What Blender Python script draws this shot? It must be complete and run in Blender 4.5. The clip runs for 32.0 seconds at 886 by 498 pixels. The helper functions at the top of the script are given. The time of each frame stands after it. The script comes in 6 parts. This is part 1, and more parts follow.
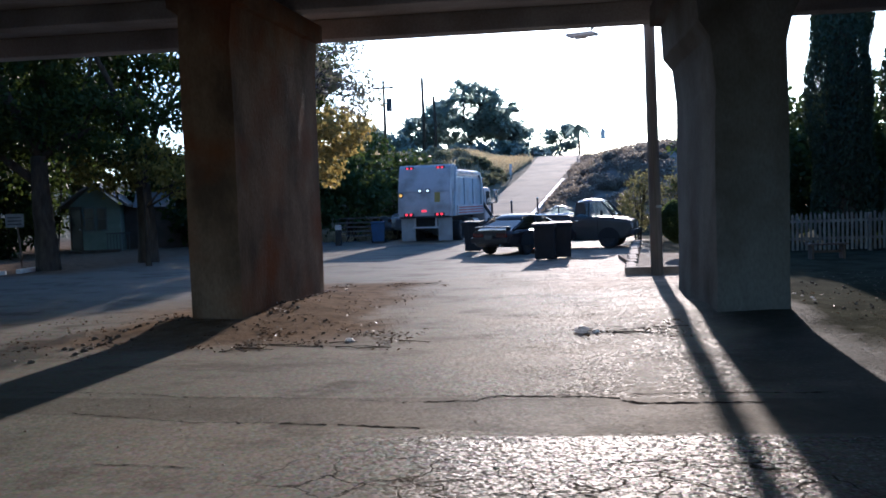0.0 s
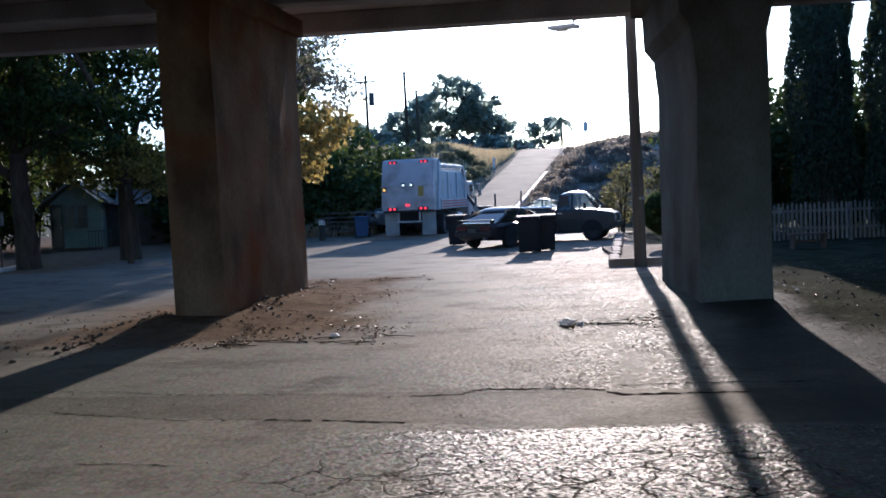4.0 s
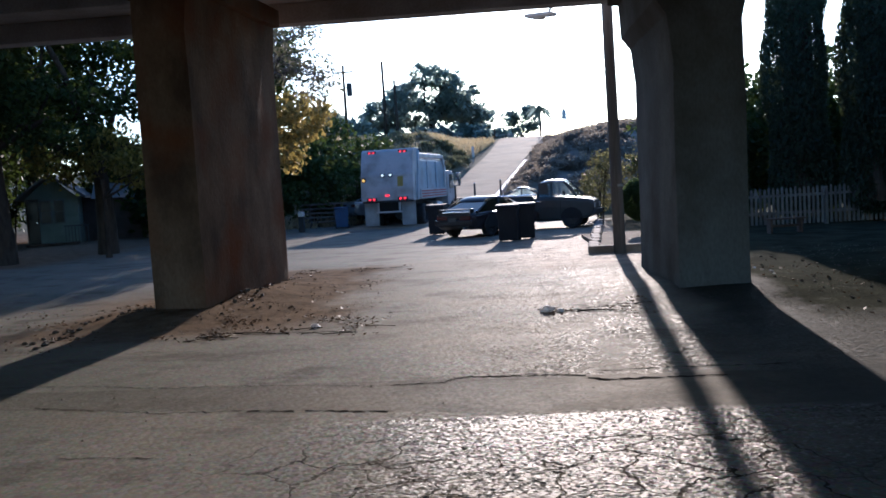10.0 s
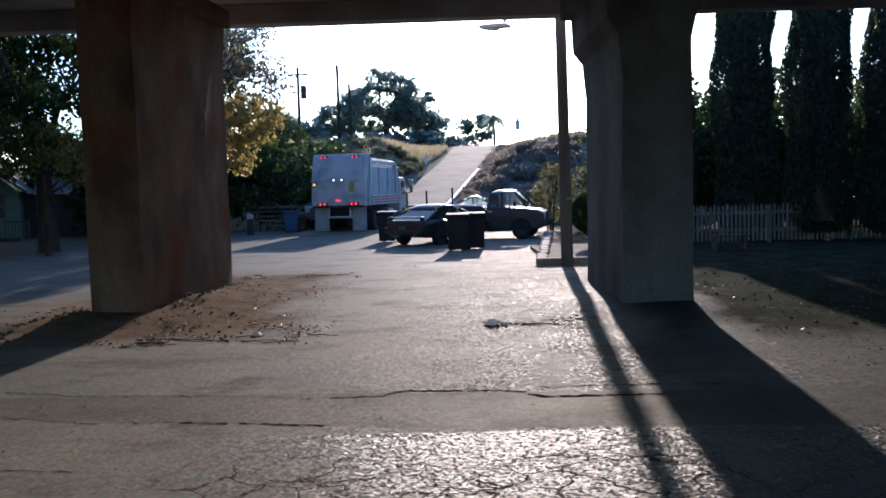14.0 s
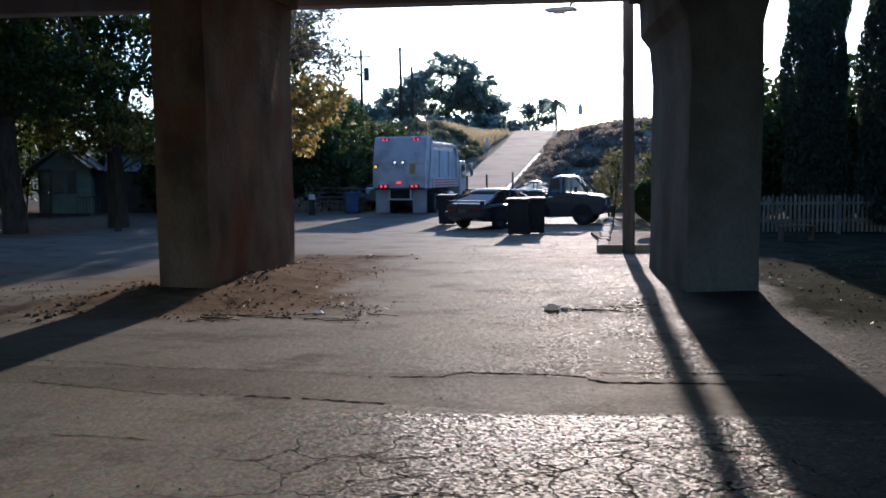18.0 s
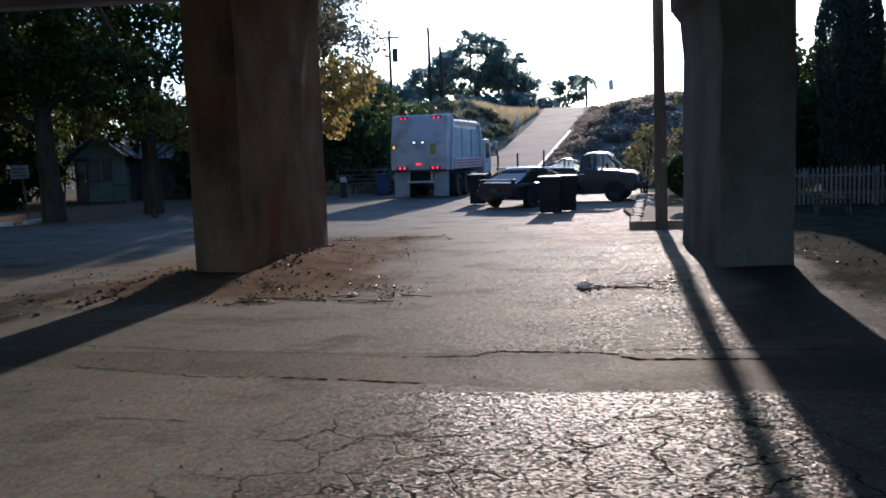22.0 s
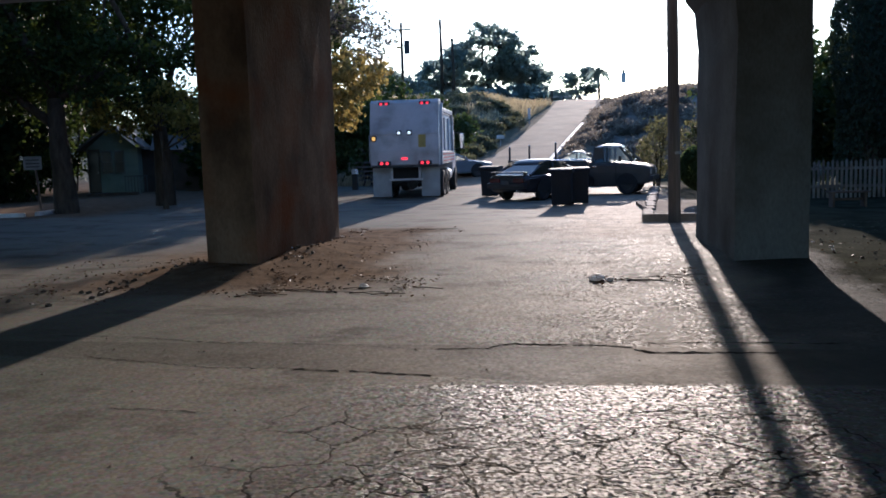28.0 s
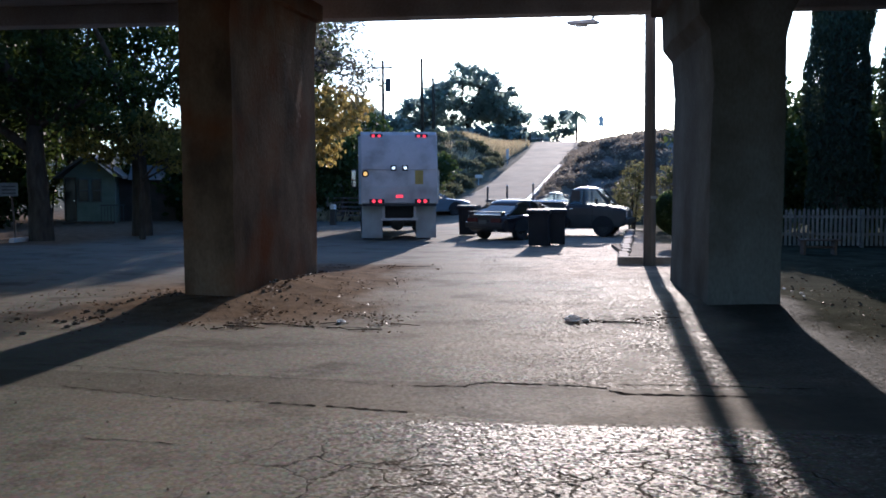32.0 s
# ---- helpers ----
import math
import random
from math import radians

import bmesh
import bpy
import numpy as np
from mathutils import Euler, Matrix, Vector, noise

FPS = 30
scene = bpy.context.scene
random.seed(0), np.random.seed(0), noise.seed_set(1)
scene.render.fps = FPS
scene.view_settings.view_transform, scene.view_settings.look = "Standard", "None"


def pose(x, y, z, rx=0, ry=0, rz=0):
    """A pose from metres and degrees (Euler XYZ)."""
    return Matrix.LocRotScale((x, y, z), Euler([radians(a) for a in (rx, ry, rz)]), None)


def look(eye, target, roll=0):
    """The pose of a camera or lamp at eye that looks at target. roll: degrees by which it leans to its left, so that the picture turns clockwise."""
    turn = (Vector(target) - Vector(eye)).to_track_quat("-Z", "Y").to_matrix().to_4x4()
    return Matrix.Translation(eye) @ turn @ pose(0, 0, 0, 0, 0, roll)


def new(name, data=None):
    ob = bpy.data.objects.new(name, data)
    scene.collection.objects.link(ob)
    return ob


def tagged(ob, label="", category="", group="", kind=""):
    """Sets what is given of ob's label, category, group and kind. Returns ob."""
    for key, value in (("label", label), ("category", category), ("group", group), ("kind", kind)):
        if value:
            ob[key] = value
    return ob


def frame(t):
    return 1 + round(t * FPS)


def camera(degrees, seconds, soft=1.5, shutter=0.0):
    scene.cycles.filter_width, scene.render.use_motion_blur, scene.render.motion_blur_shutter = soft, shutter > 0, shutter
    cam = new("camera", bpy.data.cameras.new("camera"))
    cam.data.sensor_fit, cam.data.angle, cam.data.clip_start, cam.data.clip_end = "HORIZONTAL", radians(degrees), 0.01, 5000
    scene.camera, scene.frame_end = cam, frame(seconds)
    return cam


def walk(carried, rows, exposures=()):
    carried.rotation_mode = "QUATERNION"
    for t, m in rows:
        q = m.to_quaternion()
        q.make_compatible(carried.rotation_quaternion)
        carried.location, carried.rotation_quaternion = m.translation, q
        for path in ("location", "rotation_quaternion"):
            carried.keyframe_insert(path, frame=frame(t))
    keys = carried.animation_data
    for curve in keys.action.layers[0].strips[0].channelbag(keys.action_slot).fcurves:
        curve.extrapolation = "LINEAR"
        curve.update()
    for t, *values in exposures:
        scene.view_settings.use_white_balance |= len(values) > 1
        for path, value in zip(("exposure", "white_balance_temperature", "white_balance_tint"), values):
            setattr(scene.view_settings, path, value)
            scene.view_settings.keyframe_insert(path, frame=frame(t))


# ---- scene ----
cam = camera(53.3, 32.0, soft=1.7)
ROWS = [
    (0.0, 0.0053, -0.0121, 1.7511, -2.931, 1.962, 7.014),
    (0.5, 0.0133, -0.0135, 1.7421, -3.381, 2.174, 5.706),
    (1.0, 0.0071, -0.0142, 1.7516, -3.378, 2.258, 5.520),
    (1.5, 0.0154, -0.0134, 1.7572, -2.652, 2.355, 5.953),
    (2.0, 0.0044, -0.0110, 1.7387, -3.039, 1.843, 6.057),
    (2.5, -0.0074, -0.0109, 1.7590, -2.986, 1.991, 6.926),
    (3.0, 0.0079, -0.0149, 1.7566, -2.636, 1.805, 6.790),
    (3.5, 0.0151, -0.0120, 1.7508, -2.794, 1.847, 6.250),
    (4.0, 0.0092, 0.0072, 1.7481, -3.362, 2.553, 5.957),
    (4.5, 0.0223, 0.0028, 1.7426, -3.338, 3.281, 5.539),
    (6.5, 0.0230, 0.0119, 1.7566, -3.558, 3.010, 5.016),
    (7.0, 0.0252, 0.0138, 1.7571, -3.465, 3.102, 4.854),
    (7.5, 0.0289, 0.0149, 1.7527, -3.147, 2.777, 3.682),
    (8.0, 0.0165, 0.0022, 1.7414, -3.668, 2.343, 3.970),
    (8.5, 0.0146, 0.0022, 1.7409, -3.754, 2.417, 4.419),
    (9.0, 0.0175, 0.0091, 1.7472, -3.168, 2.722, 4.305),
    (9.5, 0.0234, -0.0061, 1.7486, -3.045, 3.237, 4.007),
    (10.0, 0.0136, -0.0092, 1.7387, -4.088, 3.291, 4.634),
    (10.5, 0.0218, -0.0061, 1.7441, -4.138, 3.554, 4.804),
    (11.0, 0.0257, -0.0040, 1.7391, -4.216, 4.007, 4.136),
    (11.5, 0.0349, 0.0010, 1.7352, -4.616, 3.965, 3.399),
    (12.0, 0.0265, -0.0036, 1.7367, -5.481, 3.490, 3.942),
    (12.5, 0.0217, -0.0047, 1.7360, -4.621, 1.502, -1.332),
    (13.0, 0.0809, 0.1095, 1.7797, -3.384, 1.219, 2.164),
    (13.5, 0.0900, 0.0965, 1.7919, -3.695, 1.412, 1.456),
    (15.5, 0.0734, 0.0747, 1.7807, -3.955, 1.212, 3.457),
    (16.0, 0.0636, 0.0438, 1.7910, -4.914, 0.557, 4.174),
    (16.5, 0.0512, 0.0342, 1.7881, -4.427, 0.820, 4.657),
    (17.0, 0.0613, 0.0527, 1.7844, -4.555, 1.418, 5.360),
    (17.5, 0.0665, 0.0566, 1.7776, -4.016, 0.623, 4.708),
    (18.0, 0.0444, 0.0534, 1.7795, -4.785, 0.463, 5.460),
    (18.5, 0.0553, 0.0300, 1.7840, -5.486, 1.043, 6.627),
    (19.0, 0.0530, 0.0433, 1.7847, -5.375, 0.895, 5.091),
    (19.5, 0.0542, 0.0293, 1.7786, -5.161, 0.823, 5.366),
    (20.0, 0.0479, 0.0032, 1.7791, -5.580, 1.181, 5.854),
    (20.5, 0.0394, -0.0077, 1.7831, -5.900, 0.989, 6.243),
    (21.0, 0.0339, -0.0140, 1.7887, -5.773, 0.537, 6.849),
    (21.5, 0.0491, -0.0056, 1.7901, -6.858, 1.083, 7.251),
    (22.0, 0.0608, 0.0026, 1.7911, -6.054, 1.792, 7.448),
    (22.5, 0.0689, 0.0067, 1.7774, -5.840, 1.719, 7.530),
    (23.0, 0.0682, 0.0073, 1.7828, -5.623, 1.697, 7.755),
    (23.5, 0.0691, 0.0245, 1.7811, -5.616, 1.657, 7.918),
    (24.0, 0.0679, 0.0355, 1.7803, -5.582, 1.807, 8.195),
    (24.5, 0.0759, 0.0393, 1.7816, -5.511, 1.865, 7.860),
    (25.0, 0.0693, 0.0599, 1.7811, -6.368, 1.556, 9.052),
    (25.5, 0.0661, 0.0650, 1.7793, -6.537, 1.527, 8.706),
    (27.5, 0.0378, 0.0712, 1.7773, -6.627, 1.668, 8.132),
    (28.0, 0.0433, 0.0550, 1.7765, -6.513, 1.663, 8.183),
    (28.5, 0.0431, 0.0548, 1.7776, -6.498, 2.379, 7.441),
    (29.0, 0.0537, 0.0435, 1.7781, -6.483, 2.162, 7.381),
    (29.5, 0.0629, 0.0350, 1.7856, -6.637, 2.023, 7.681),
    (30.0, 0.0494, 0.0321, 1.7785, -5.801, 0.970, 5.779),
    (30.5, 0.0667, -0.0189, 1.7937, -4.331, 0.068, 12.269),
    (31.0, 0.0424, -0.0365, 1.7955, -3.836, 0.391, 5.970),
    (31.5, 0.0354, -0.0520, 1.7983, -3.759, -0.222, 6.605),
    (32.0, 0.0192, -0.0556, 1.7933, -4.107, 0.060, 6.745),
]
walk(cam, [(t, pose(x, y, z, 90 + pitch, roll, yaw)) for t, x, y, z, pitch, roll, yaw in ROWS],
     exposures=[(0.0, 1.05, 4650, 8), (12.0, 0.88, 4700, 8), (17.0, 0.83, 4750, 8), (20.0, 0.74, 4800, 8), (29.0, 0.74, 4800, 8), (31.0, 0.92, 4650, 8), (32.0, 0.92, 4650, 8)])

# ---- light ----
SUN_UP, SUN_SIDE = 16.0, 3.68   # degrees over the horizon, degrees from +y towards +x
world = bpy.data.worlds.new("sky")
scene.world = world
world.use_nodes = True
wn = world.node_tree.nodes
sky = wn.new("ShaderNodeTexSky")
sky.sky_type, sky.sun_disc = "NISHITA", False
sky.sun_elevation, sky.sun_rotation = radians(SUN_UP), radians(SUN_SIDE)
sky.altitude, sky.air_density, sky.dust_density, sky.ozone_density = 100, 1.0, 1.0, 2.5
wn["Background"].inputs["Strength"].default_value = 0.13
world.node_tree.links.new(sky.outputs[0], wn["Background"].inputs["Color"])
sun_data = bpy.data.lights.new("sun", "SUN")
sun_data.energy, sun_data.angle, sun_data.color = 4.5, radians(0.8), (1.0, 0.69, 0.455)
sun = new("sun", sun_data)
sun_way = Vector((math.sin(radians(SUN_SIDE)) * math.cos(radians(SUN_UP)), math.cos(radians(SUN_SIDE)) * math.cos(radians(SUN_UP)), math.sin(radians(SUN_UP))))
sun.matrix_world = look((0, 0, 60), Vector((0, 0, 60)) - sun_way)


# ---- materials ----
def nodes_of(m):
    m.use_nodes = True
    return m.node_tree.nodes, m.node_tree.links, m.node_tree.nodes["Principled BSDF"]


def mat(name, a, b=None, scale=4.0, rough=0.8, rough2=None, bump=0.15, fine=60.0, metal=0.0, spec=0.5, dirt=None, dirt_amount=0.5, dirt_scale=1.2, vary=0.0, stretch=(1, 1, 1), clear=0.0):
    """A surface of colour a mottled with b, grain and relief, dirt in patches, and a change of tone from object to object."""
    m = bpy.data.materials.new(name)
    n, l, p = nodes_of(m)
    tc, mp = n.new("ShaderNodeTexCoord"), n.new("ShaderNodeMapping")
    mp.inputs["Scale"].default_value = stretch
    l.new(tc.outputs["Object"], mp.inputs["Vector"])
    big, small = n.new("ShaderNodeTexNoise"), n.new("ShaderNodeTexNoise")
    for t, s, d in ((big, scale, 5), (small, fine, 4)):
        t.inputs["Scale"].default_value, t.inputs["Detail"].default_value = s, d
        l.new(mp.outputs[0], t.inputs["Vector"])
    ramp = n.new("ShaderNodeValToRGB")
    b = b or tuple(c * 0.7 for c in a)
    ramp.color_ramp.elements[0].position, ramp.color_ramp.elements[1].position = 0.32, 0.68
    ramp.color_ramp.elements[0].color, ramp.color_ramp.elements[1].color = (*b, 1), (*a, 1)
    l.new(big.outputs["Fac"], ramp.inputs["Fac"])
    out = ramp.outputs["Color"]
    grain = n.new("ShaderNodeMix")
    grain.data_type, grain.blend_type = "RGBA", "OVERLAY"
    grain.inputs["Factor"].default_value = 0.35
    l.new(out, grain.inputs["A"])
    l.new(small.outputs["Fac"], grain.inputs["B"])
    out = grain.outputs["Result"]
    if dirt:
        dn, dr, dm = n.new("ShaderNodeTexNoise"), n.new("ShaderNodeValToRGB"), n.new("ShaderNodeMix")
        dn.inputs["Scale"].default_value, dn.inputs["Detail"].default_value = dirt_scale, 7
        l.new(tc.outputs["Object"], dn.inputs["Vector"])
        dr.color_ramp.elements[0].position, dr.color_ramp.elements[1].position = 0.45, 0.7
        dr.color_ramp.elements[1].color = (dirt_amount,) * 3 + (1,)
        l.new(dn.outputs["Fac"], dr.inputs["Fac"])
        dm.data_type = "RGBA"
        dm.inputs["B"].default_value = (*dirt, 1)
        l.new(dr.outputs["Color"], dm.inputs["Factor"])
        l.new(out, dm.inputs["A"])
        out = dm.outputs["Result"]
    if vary:
        oi, hs, mr = n.new("ShaderNodeObjectInfo"), n.new("ShaderNodeHueSaturation"), n.new("ShaderNodeMapRange")
        mr.inputs["To Min"].default_value, mr.inputs["To Max"].default_value = 1 - vary, 1 + vary
        l.new(oi.outputs["Random"], mr.inputs["Value"])
        l.new(mr.outputs[0], hs.inputs["Value"])
        l.new(out, hs.inputs["Color"])
        out = hs.outputs["Color"]
    l.new(out, p.inputs["Base Color"])
    rr = n.new("ShaderNodeMapRange")
    rr.inputs["To Min"].default_value, rr.inputs["To Max"].default_value = rough, rough2 if rough2 is not None else min(1, rough + 0.12)
    l.new(big.outputs["Fac"], rr.inputs["Value"])
    l.new(rr.outputs[0], p.inputs["Roughness"])
    p.inputs["Metallic"].default_value, p.inputs["Specular IOR Level"].default_value = metal, spec
    p.inputs["Coat Weight"].default_value, p.inputs["Coat Roughness"].default_value = clear, 0.1
    if bump:
        bp = n.new("ShaderNodeBump")
        bp.inputs["Strength"].default_value, bp.inputs["Distance"].default_value = bump, 0.02
        l.new(small.outputs["Fac"], bp.inputs["Height"])
        l.new(bp.outputs[0], p.inputs["Normal"])
    return m


def leaf_mat(name, a, b, glow=0.45, tint=(1.6, 1.5, 0.8)):
    """Leaves: tone changes from leaf to leaf, and light comes through them."""
    m = bpy.data.materials.new(name)
    n, l, p = nodes_of(m)
    geo, ramp = n.new("ShaderNodeNewGeometry"), n.new("ShaderNodeValToRGB")
    ramp.color_ramp.elements[0].color, ramp.color_ramp.elements[1].color = (*a, 1), (*b, 1)
    l.new(geo.outputs["Random Per Island"], ramp.inputs["Fac"])
    l.new(ramp.outputs[0], p.inputs["Base Color"])
    p.inputs["Roughness"].default_value = 0.55
    p.inputs["Specular IOR Level"].default_value = 0.14
    tr, mx, br = n.new("ShaderNodeBsdfTranslucent"), n.new("ShaderNodeMixShader"), n.new("ShaderNodeMix")
    br.data_type, br.blend_type = "RGBA", "MULTIPLY"
    br.inputs["Factor"].default_value = 1
    br.inputs["B"].default_value = (*tint, 1)
    l.new(ramp.outputs[0], br.inputs["A"])
    l.new(br.outputs["Result"], tr.inputs["Color"])
    mx.inputs[0].default_value = glow
    l.new(p.outputs[0], mx.inputs[1])
    l.new(tr.outputs[0], mx.inputs[2])
    l.new(mx.outputs[0], n["Material Output"].inputs["Surface"])
    return m


def glass_mat(name, tint=(0.75, 0.85, 0.88), through_it=0.8, ior=1.8, dusty=False):
    """Tinted see-through glass with a sheen; a dusty pane scatters the light that falls through it."""
    m = bpy.data.materials.new(name)
    n, l, p = nodes_of(m)
    gl, tr, mx, fr, film = n.new("ShaderNodeBsdfGlossy"), n.new("ShaderNodeBsdfTransparent"), n.new("ShaderNodeMixShader"), n.new("ShaderNodeFresnel"), n.new("ShaderNodeMixShader")
    gl.inputs["Roughness"].default_value = 0.05
    fr.inputs["IOR"].default_value = ior
    tr.inputs["Color"].default_value = (*tint, 1)
    p.inputs["Base Color"].default_value, p.inputs["Roughness"].default_value = (0.02, 0.025, 0.03, 1), 0.3
    film.inputs[0].default_value = through_it
    dust = n.new("ShaderNodeBsdfTranslucent")
    dust.inputs["Color"].default_value = (0.75, 0.77, 0.74, 1)
    l.new(dust.outputs[0] if dusty else p.outputs[0], film.inputs[1])
    l.new(tr.outputs[0], film.inputs[2])
    l.new(fr.outputs[0], mx.inputs[0])
    l.new(film.outputs[0], mx.inputs[1])
    l.new(gl.outputs[0], mx.inputs[2])
    l.new(mx.outputs[0], n["Material Output"].inputs["Surface"])
    return m


def lamp_mat(name, col, strength):
    m = bpy.data.materials.new(name)
    n, l, p = nodes_of(m)
    p.inputs["Base Color"].default_value = (*col, 1)
    p.inputs["Roughness"].default_value = 0.2
    p.inputs["Emission Color"].default_value = (*col, 1)
    p.inputs["Emission Strength"].default_value = strength
    return m


def ground_mat():
    """Old asphalt with worn aggregate and crazing; dirt beside the piers and on the verge; dry soil and grass litter on the hill."""
    m = bpy.data.materials.new("ground_surface")
    n, l, p = nodes_of(m)
    geo = n.new("ShaderNodeNewGeometry")
    sep = n.new("ShaderNodeSeparateXYZ")
    l.new(geo.outputs["Position"], sep.inputs[0])

    def noise_tex(scale, detail=5, rough=0.55, dist=0.0):
        t = n.new("ShaderNodeTexNoise")
        t.inputs["Scale"].default_value, t.inputs["Detail"].default_value, t.inputs["Roughness"].default_value, t.inputs["Distortion"].default_value = scale, detail, rough, dist
        l.new(geo.outputs["Position"], t.inputs["Vector"])
        return t.outputs["Fac"]

    def math_node(op, a, b=0.0, clamp=False):
        t = n.new("ShaderNodeMath")
        t.operation, t.use_clamp = op, clamp
        for i, v in enumerate((a, b)):
            if isinstance(v, (int, float)):
                t.inputs[i].default_value = v
            else:
                l.new(v, t.inputs[i])
        return t.outputs[0]

    def step(v, lo, hi):
        t = n.new("ShaderNodeMapRange")
        t.interpolation_type = "SMOOTHSTEP"
        t.inputs["From Min"].default_value, t.inputs["From Max"].default_value = lo, hi
        l.new(v, t.inputs["Value"])
        return t.outputs[0]

    def ramp(v, *stops):
        t = n.new("ShaderNodeValToRGB")
        while len(t.color_ramp.elements) < len(stops):
            t.color_ramp.elements.new(0.5)
        for e, (pos, col) in zip(t.color_ramp.elements, stops):
            e.position, e.color = pos, (*col, 1)
        l.new(v, t.inputs["Fac"])
        return t.outputs["Color"]

    def mix(f, a, b, how="MIX"):
        t = n.new("ShaderNodeMix")
        t.data_type, t.blend_type = "RGBA", how
        for key, v in (("Factor", f), ("A", a), ("B", b)):
            if isinstance(v, (int, float)):
                t.inputs[key].default_value = v
            elif isinstance(v, tuple):
                t.inputs[key].default_value = (*v, 1)
            else:
                l.new(v, t.inputs[key])
        return t.outputs["Result"]

    x, y, z = sep.outputs
    wob = math_node("MULTIPLY", math_node("SUBTRACT", noise_tex(0.55, 6), 0.5), 2.4)
    xw, yw = math_node("ADD", x, wob), math_node("ADD", y, wob)
    stone = n.new("ShaderNodeTexVoronoi")
    stone.inputs["Scale"].default_value = 30
    l.new(geo.outputs["Position"], stone.inputs["Vector"])
    asphalt = ramp(noise_tex(0.8, 8, 0.65), (0.3, (0.155, 0.154, 0.131)), (0.7, (0.235, 0.227, 0.193)))
    asphalt = mix(0.18, asphalt, stone.outputs["Color"], "OVERLAY")
    asphalt = mix(math_node("MULTIPLY", noise_tex(9.0, 6), 0.35), asphalt, (0.05, 0.05, 0.052))
    # long smears of grime and dust, drawn out across the way
    stretch = n.new("ShaderNodeMapping")
    stretch.inputs["Scale"].default_value = (0.75, 1.25, 1.0)
    l.new(geo.outputs["Position"], stretch.inputs["Vector"])
    smear = n.new("ShaderNodeTexNoise")
    smear.inputs["Scale"].default_value, smear.inputs["Detail"].default_value, smear.inputs["Roughness"].default_value = 0.9, 9, 0.72
    l.new(stretch.outputs[0], smear.inputs["Vector"])
    asphalt = mix(math_node("MULTIPLY", step(smear.outputs["Fac"], 0.5, 0.64), 0.6), asphalt, (0.038, 0.034, 0.030))
    asphalt = mix(math_node("MULTIPLY", math_node("SUBTRACT", 1.0, step(smear.outputs["Fac"], 0.34, 0.46)), 0.6), asphalt, (0.185, 0.155, 0.125))
    # crazing in the worn stretch nearest to the eye
    warp = n.new("ShaderNodeVectorMath")
    warp.operation = "ADD"
    wn2 = n.new("ShaderNodeTexNoise")
    wn2.inputs["Scale"].default_value, wn2.inputs["Detail"].default_value = 3.0, 4
    l.new(geo.outputs["Position"], wn2.inputs["Vector"])
    l.new(geo.outputs["Position"], warp.inputs[0])
    sc = n.new("ShaderNodeVectorMath")
    sc.operation = "SCALE"
    sc.inputs["Scale"].default_value = 0.5
    l.new(wn2.outputs["Color"], sc.inputs[0])
    l.new(sc.outputs[0], warp.inputs[1])
    cr = n.new("ShaderNodeTexVoronoi")
    cr.feature = "DISTANCE_TO_EDGE"
    cr.inputs["Scale"].default_value = 1.6
    l.new(warp.outputs[0], cr.inputs["Vector"])
    crack = math_node("SUBTRACT", 1.0, step(cr.outputs["Distance"], 0.006, 0.026))
    near = math_node("SUBTRACT", 1.0, step(math_node("ADD", y, math_node("MULTIPLY", wob, 0.03)), 6.96, 7.03))
    worn = math_node("MULTIPLY", near, step(xw, -2.3, 0.3))
    where = math_node("MULTIPLY", math_node("SUBTRACT", 1.0, step(yw, 6.0, 6.7)), step(xw, -2.6, -1.4))
    where = math_node("MULTIPLY", where, step(noise_tex(0.9, 4), 0.28, 0.42))
    crack = math_node("MULTIPLY", crack, where)
    asphalt = mix(crack, asphalt, (0.008, 0.008, 0.008))
    # a strip of newer, smoother asphalt laid across
    left_x = math_node("MINIMUM", x, 0.0)
    lo_edge = math_node("ADD", math_node("ADD", y, math_node("MULTIPLY", left_x, 0.14)), math_node("MULTIPLY", wob, 0.05))
    hi_edge = math_node("ADD", math_node("ADD", y, math_node("MULTIPLY", x, 0.03)), math_node("MULTIPLY", wob, 0.1))
    strip = math_node("MULTIPLY", step(lo_edge, 7.05, 7.11), math_node("SUBTRACT", 1.0, step(hi_edge, 8.28, 8.34)))
    asphalt = mix(math_node("MULTIPLY", strip, 0.6), asphalt, mix(noise_tex(6.0, 6), (0.045, 0.041, 0.036), (0.085, 0.075, 0.064)))
    asphalt = mix(math_node("MULTIPLY", worn, 0.75), asphalt, mix(0.4, (0.1, 0.092, 0.083), stone.outputs["Color"], "OVERLAY"))
    asphalt = mix(crack, asphalt, (0.008, 0.008, 0.008))
    asphalt = mix(math_node("MULTIPLY", step(xw, 1.3, 2.7), 0.88), asphalt, mix(noise_tex(5.0, 6), (0.026, 0.031, 0.032), (0.066, 0.07, 0.066)))   # darker towards +x: deepens the shade beside the right pier in the colour
    older = math_node("MULTIPLY", math_node("SUBTRACT", 1.0, step(xw, -5.0, -2.2)), math_node("SUBTRACT", 1.0, step(yw, 8.5, 11.0)))
    asphalt = mix(math_node("MULTIPLY", older, 0.45), asphalt, (0.082, 0.09, 0.072))
    # dirt
    soil = ramp(noise_tex(3.0, 8, 0.7), (0.3, (0.08, 0.057, 0.038)), (0.7, (0.25, 0.182, 0.122)))
    left_pier = math_node("MULTIPLY", math_node("MULTIPLY", step(xw, -8.0, -6.2), math_node("SUBTRACT", 1.0, step(xw, -3.4, -2.0))), math_node("MULTIPLY", step(yw, 10.8, 12.4), math_node("SUBTRACT", 1.0, step(yw, 19.0, 20.6))))
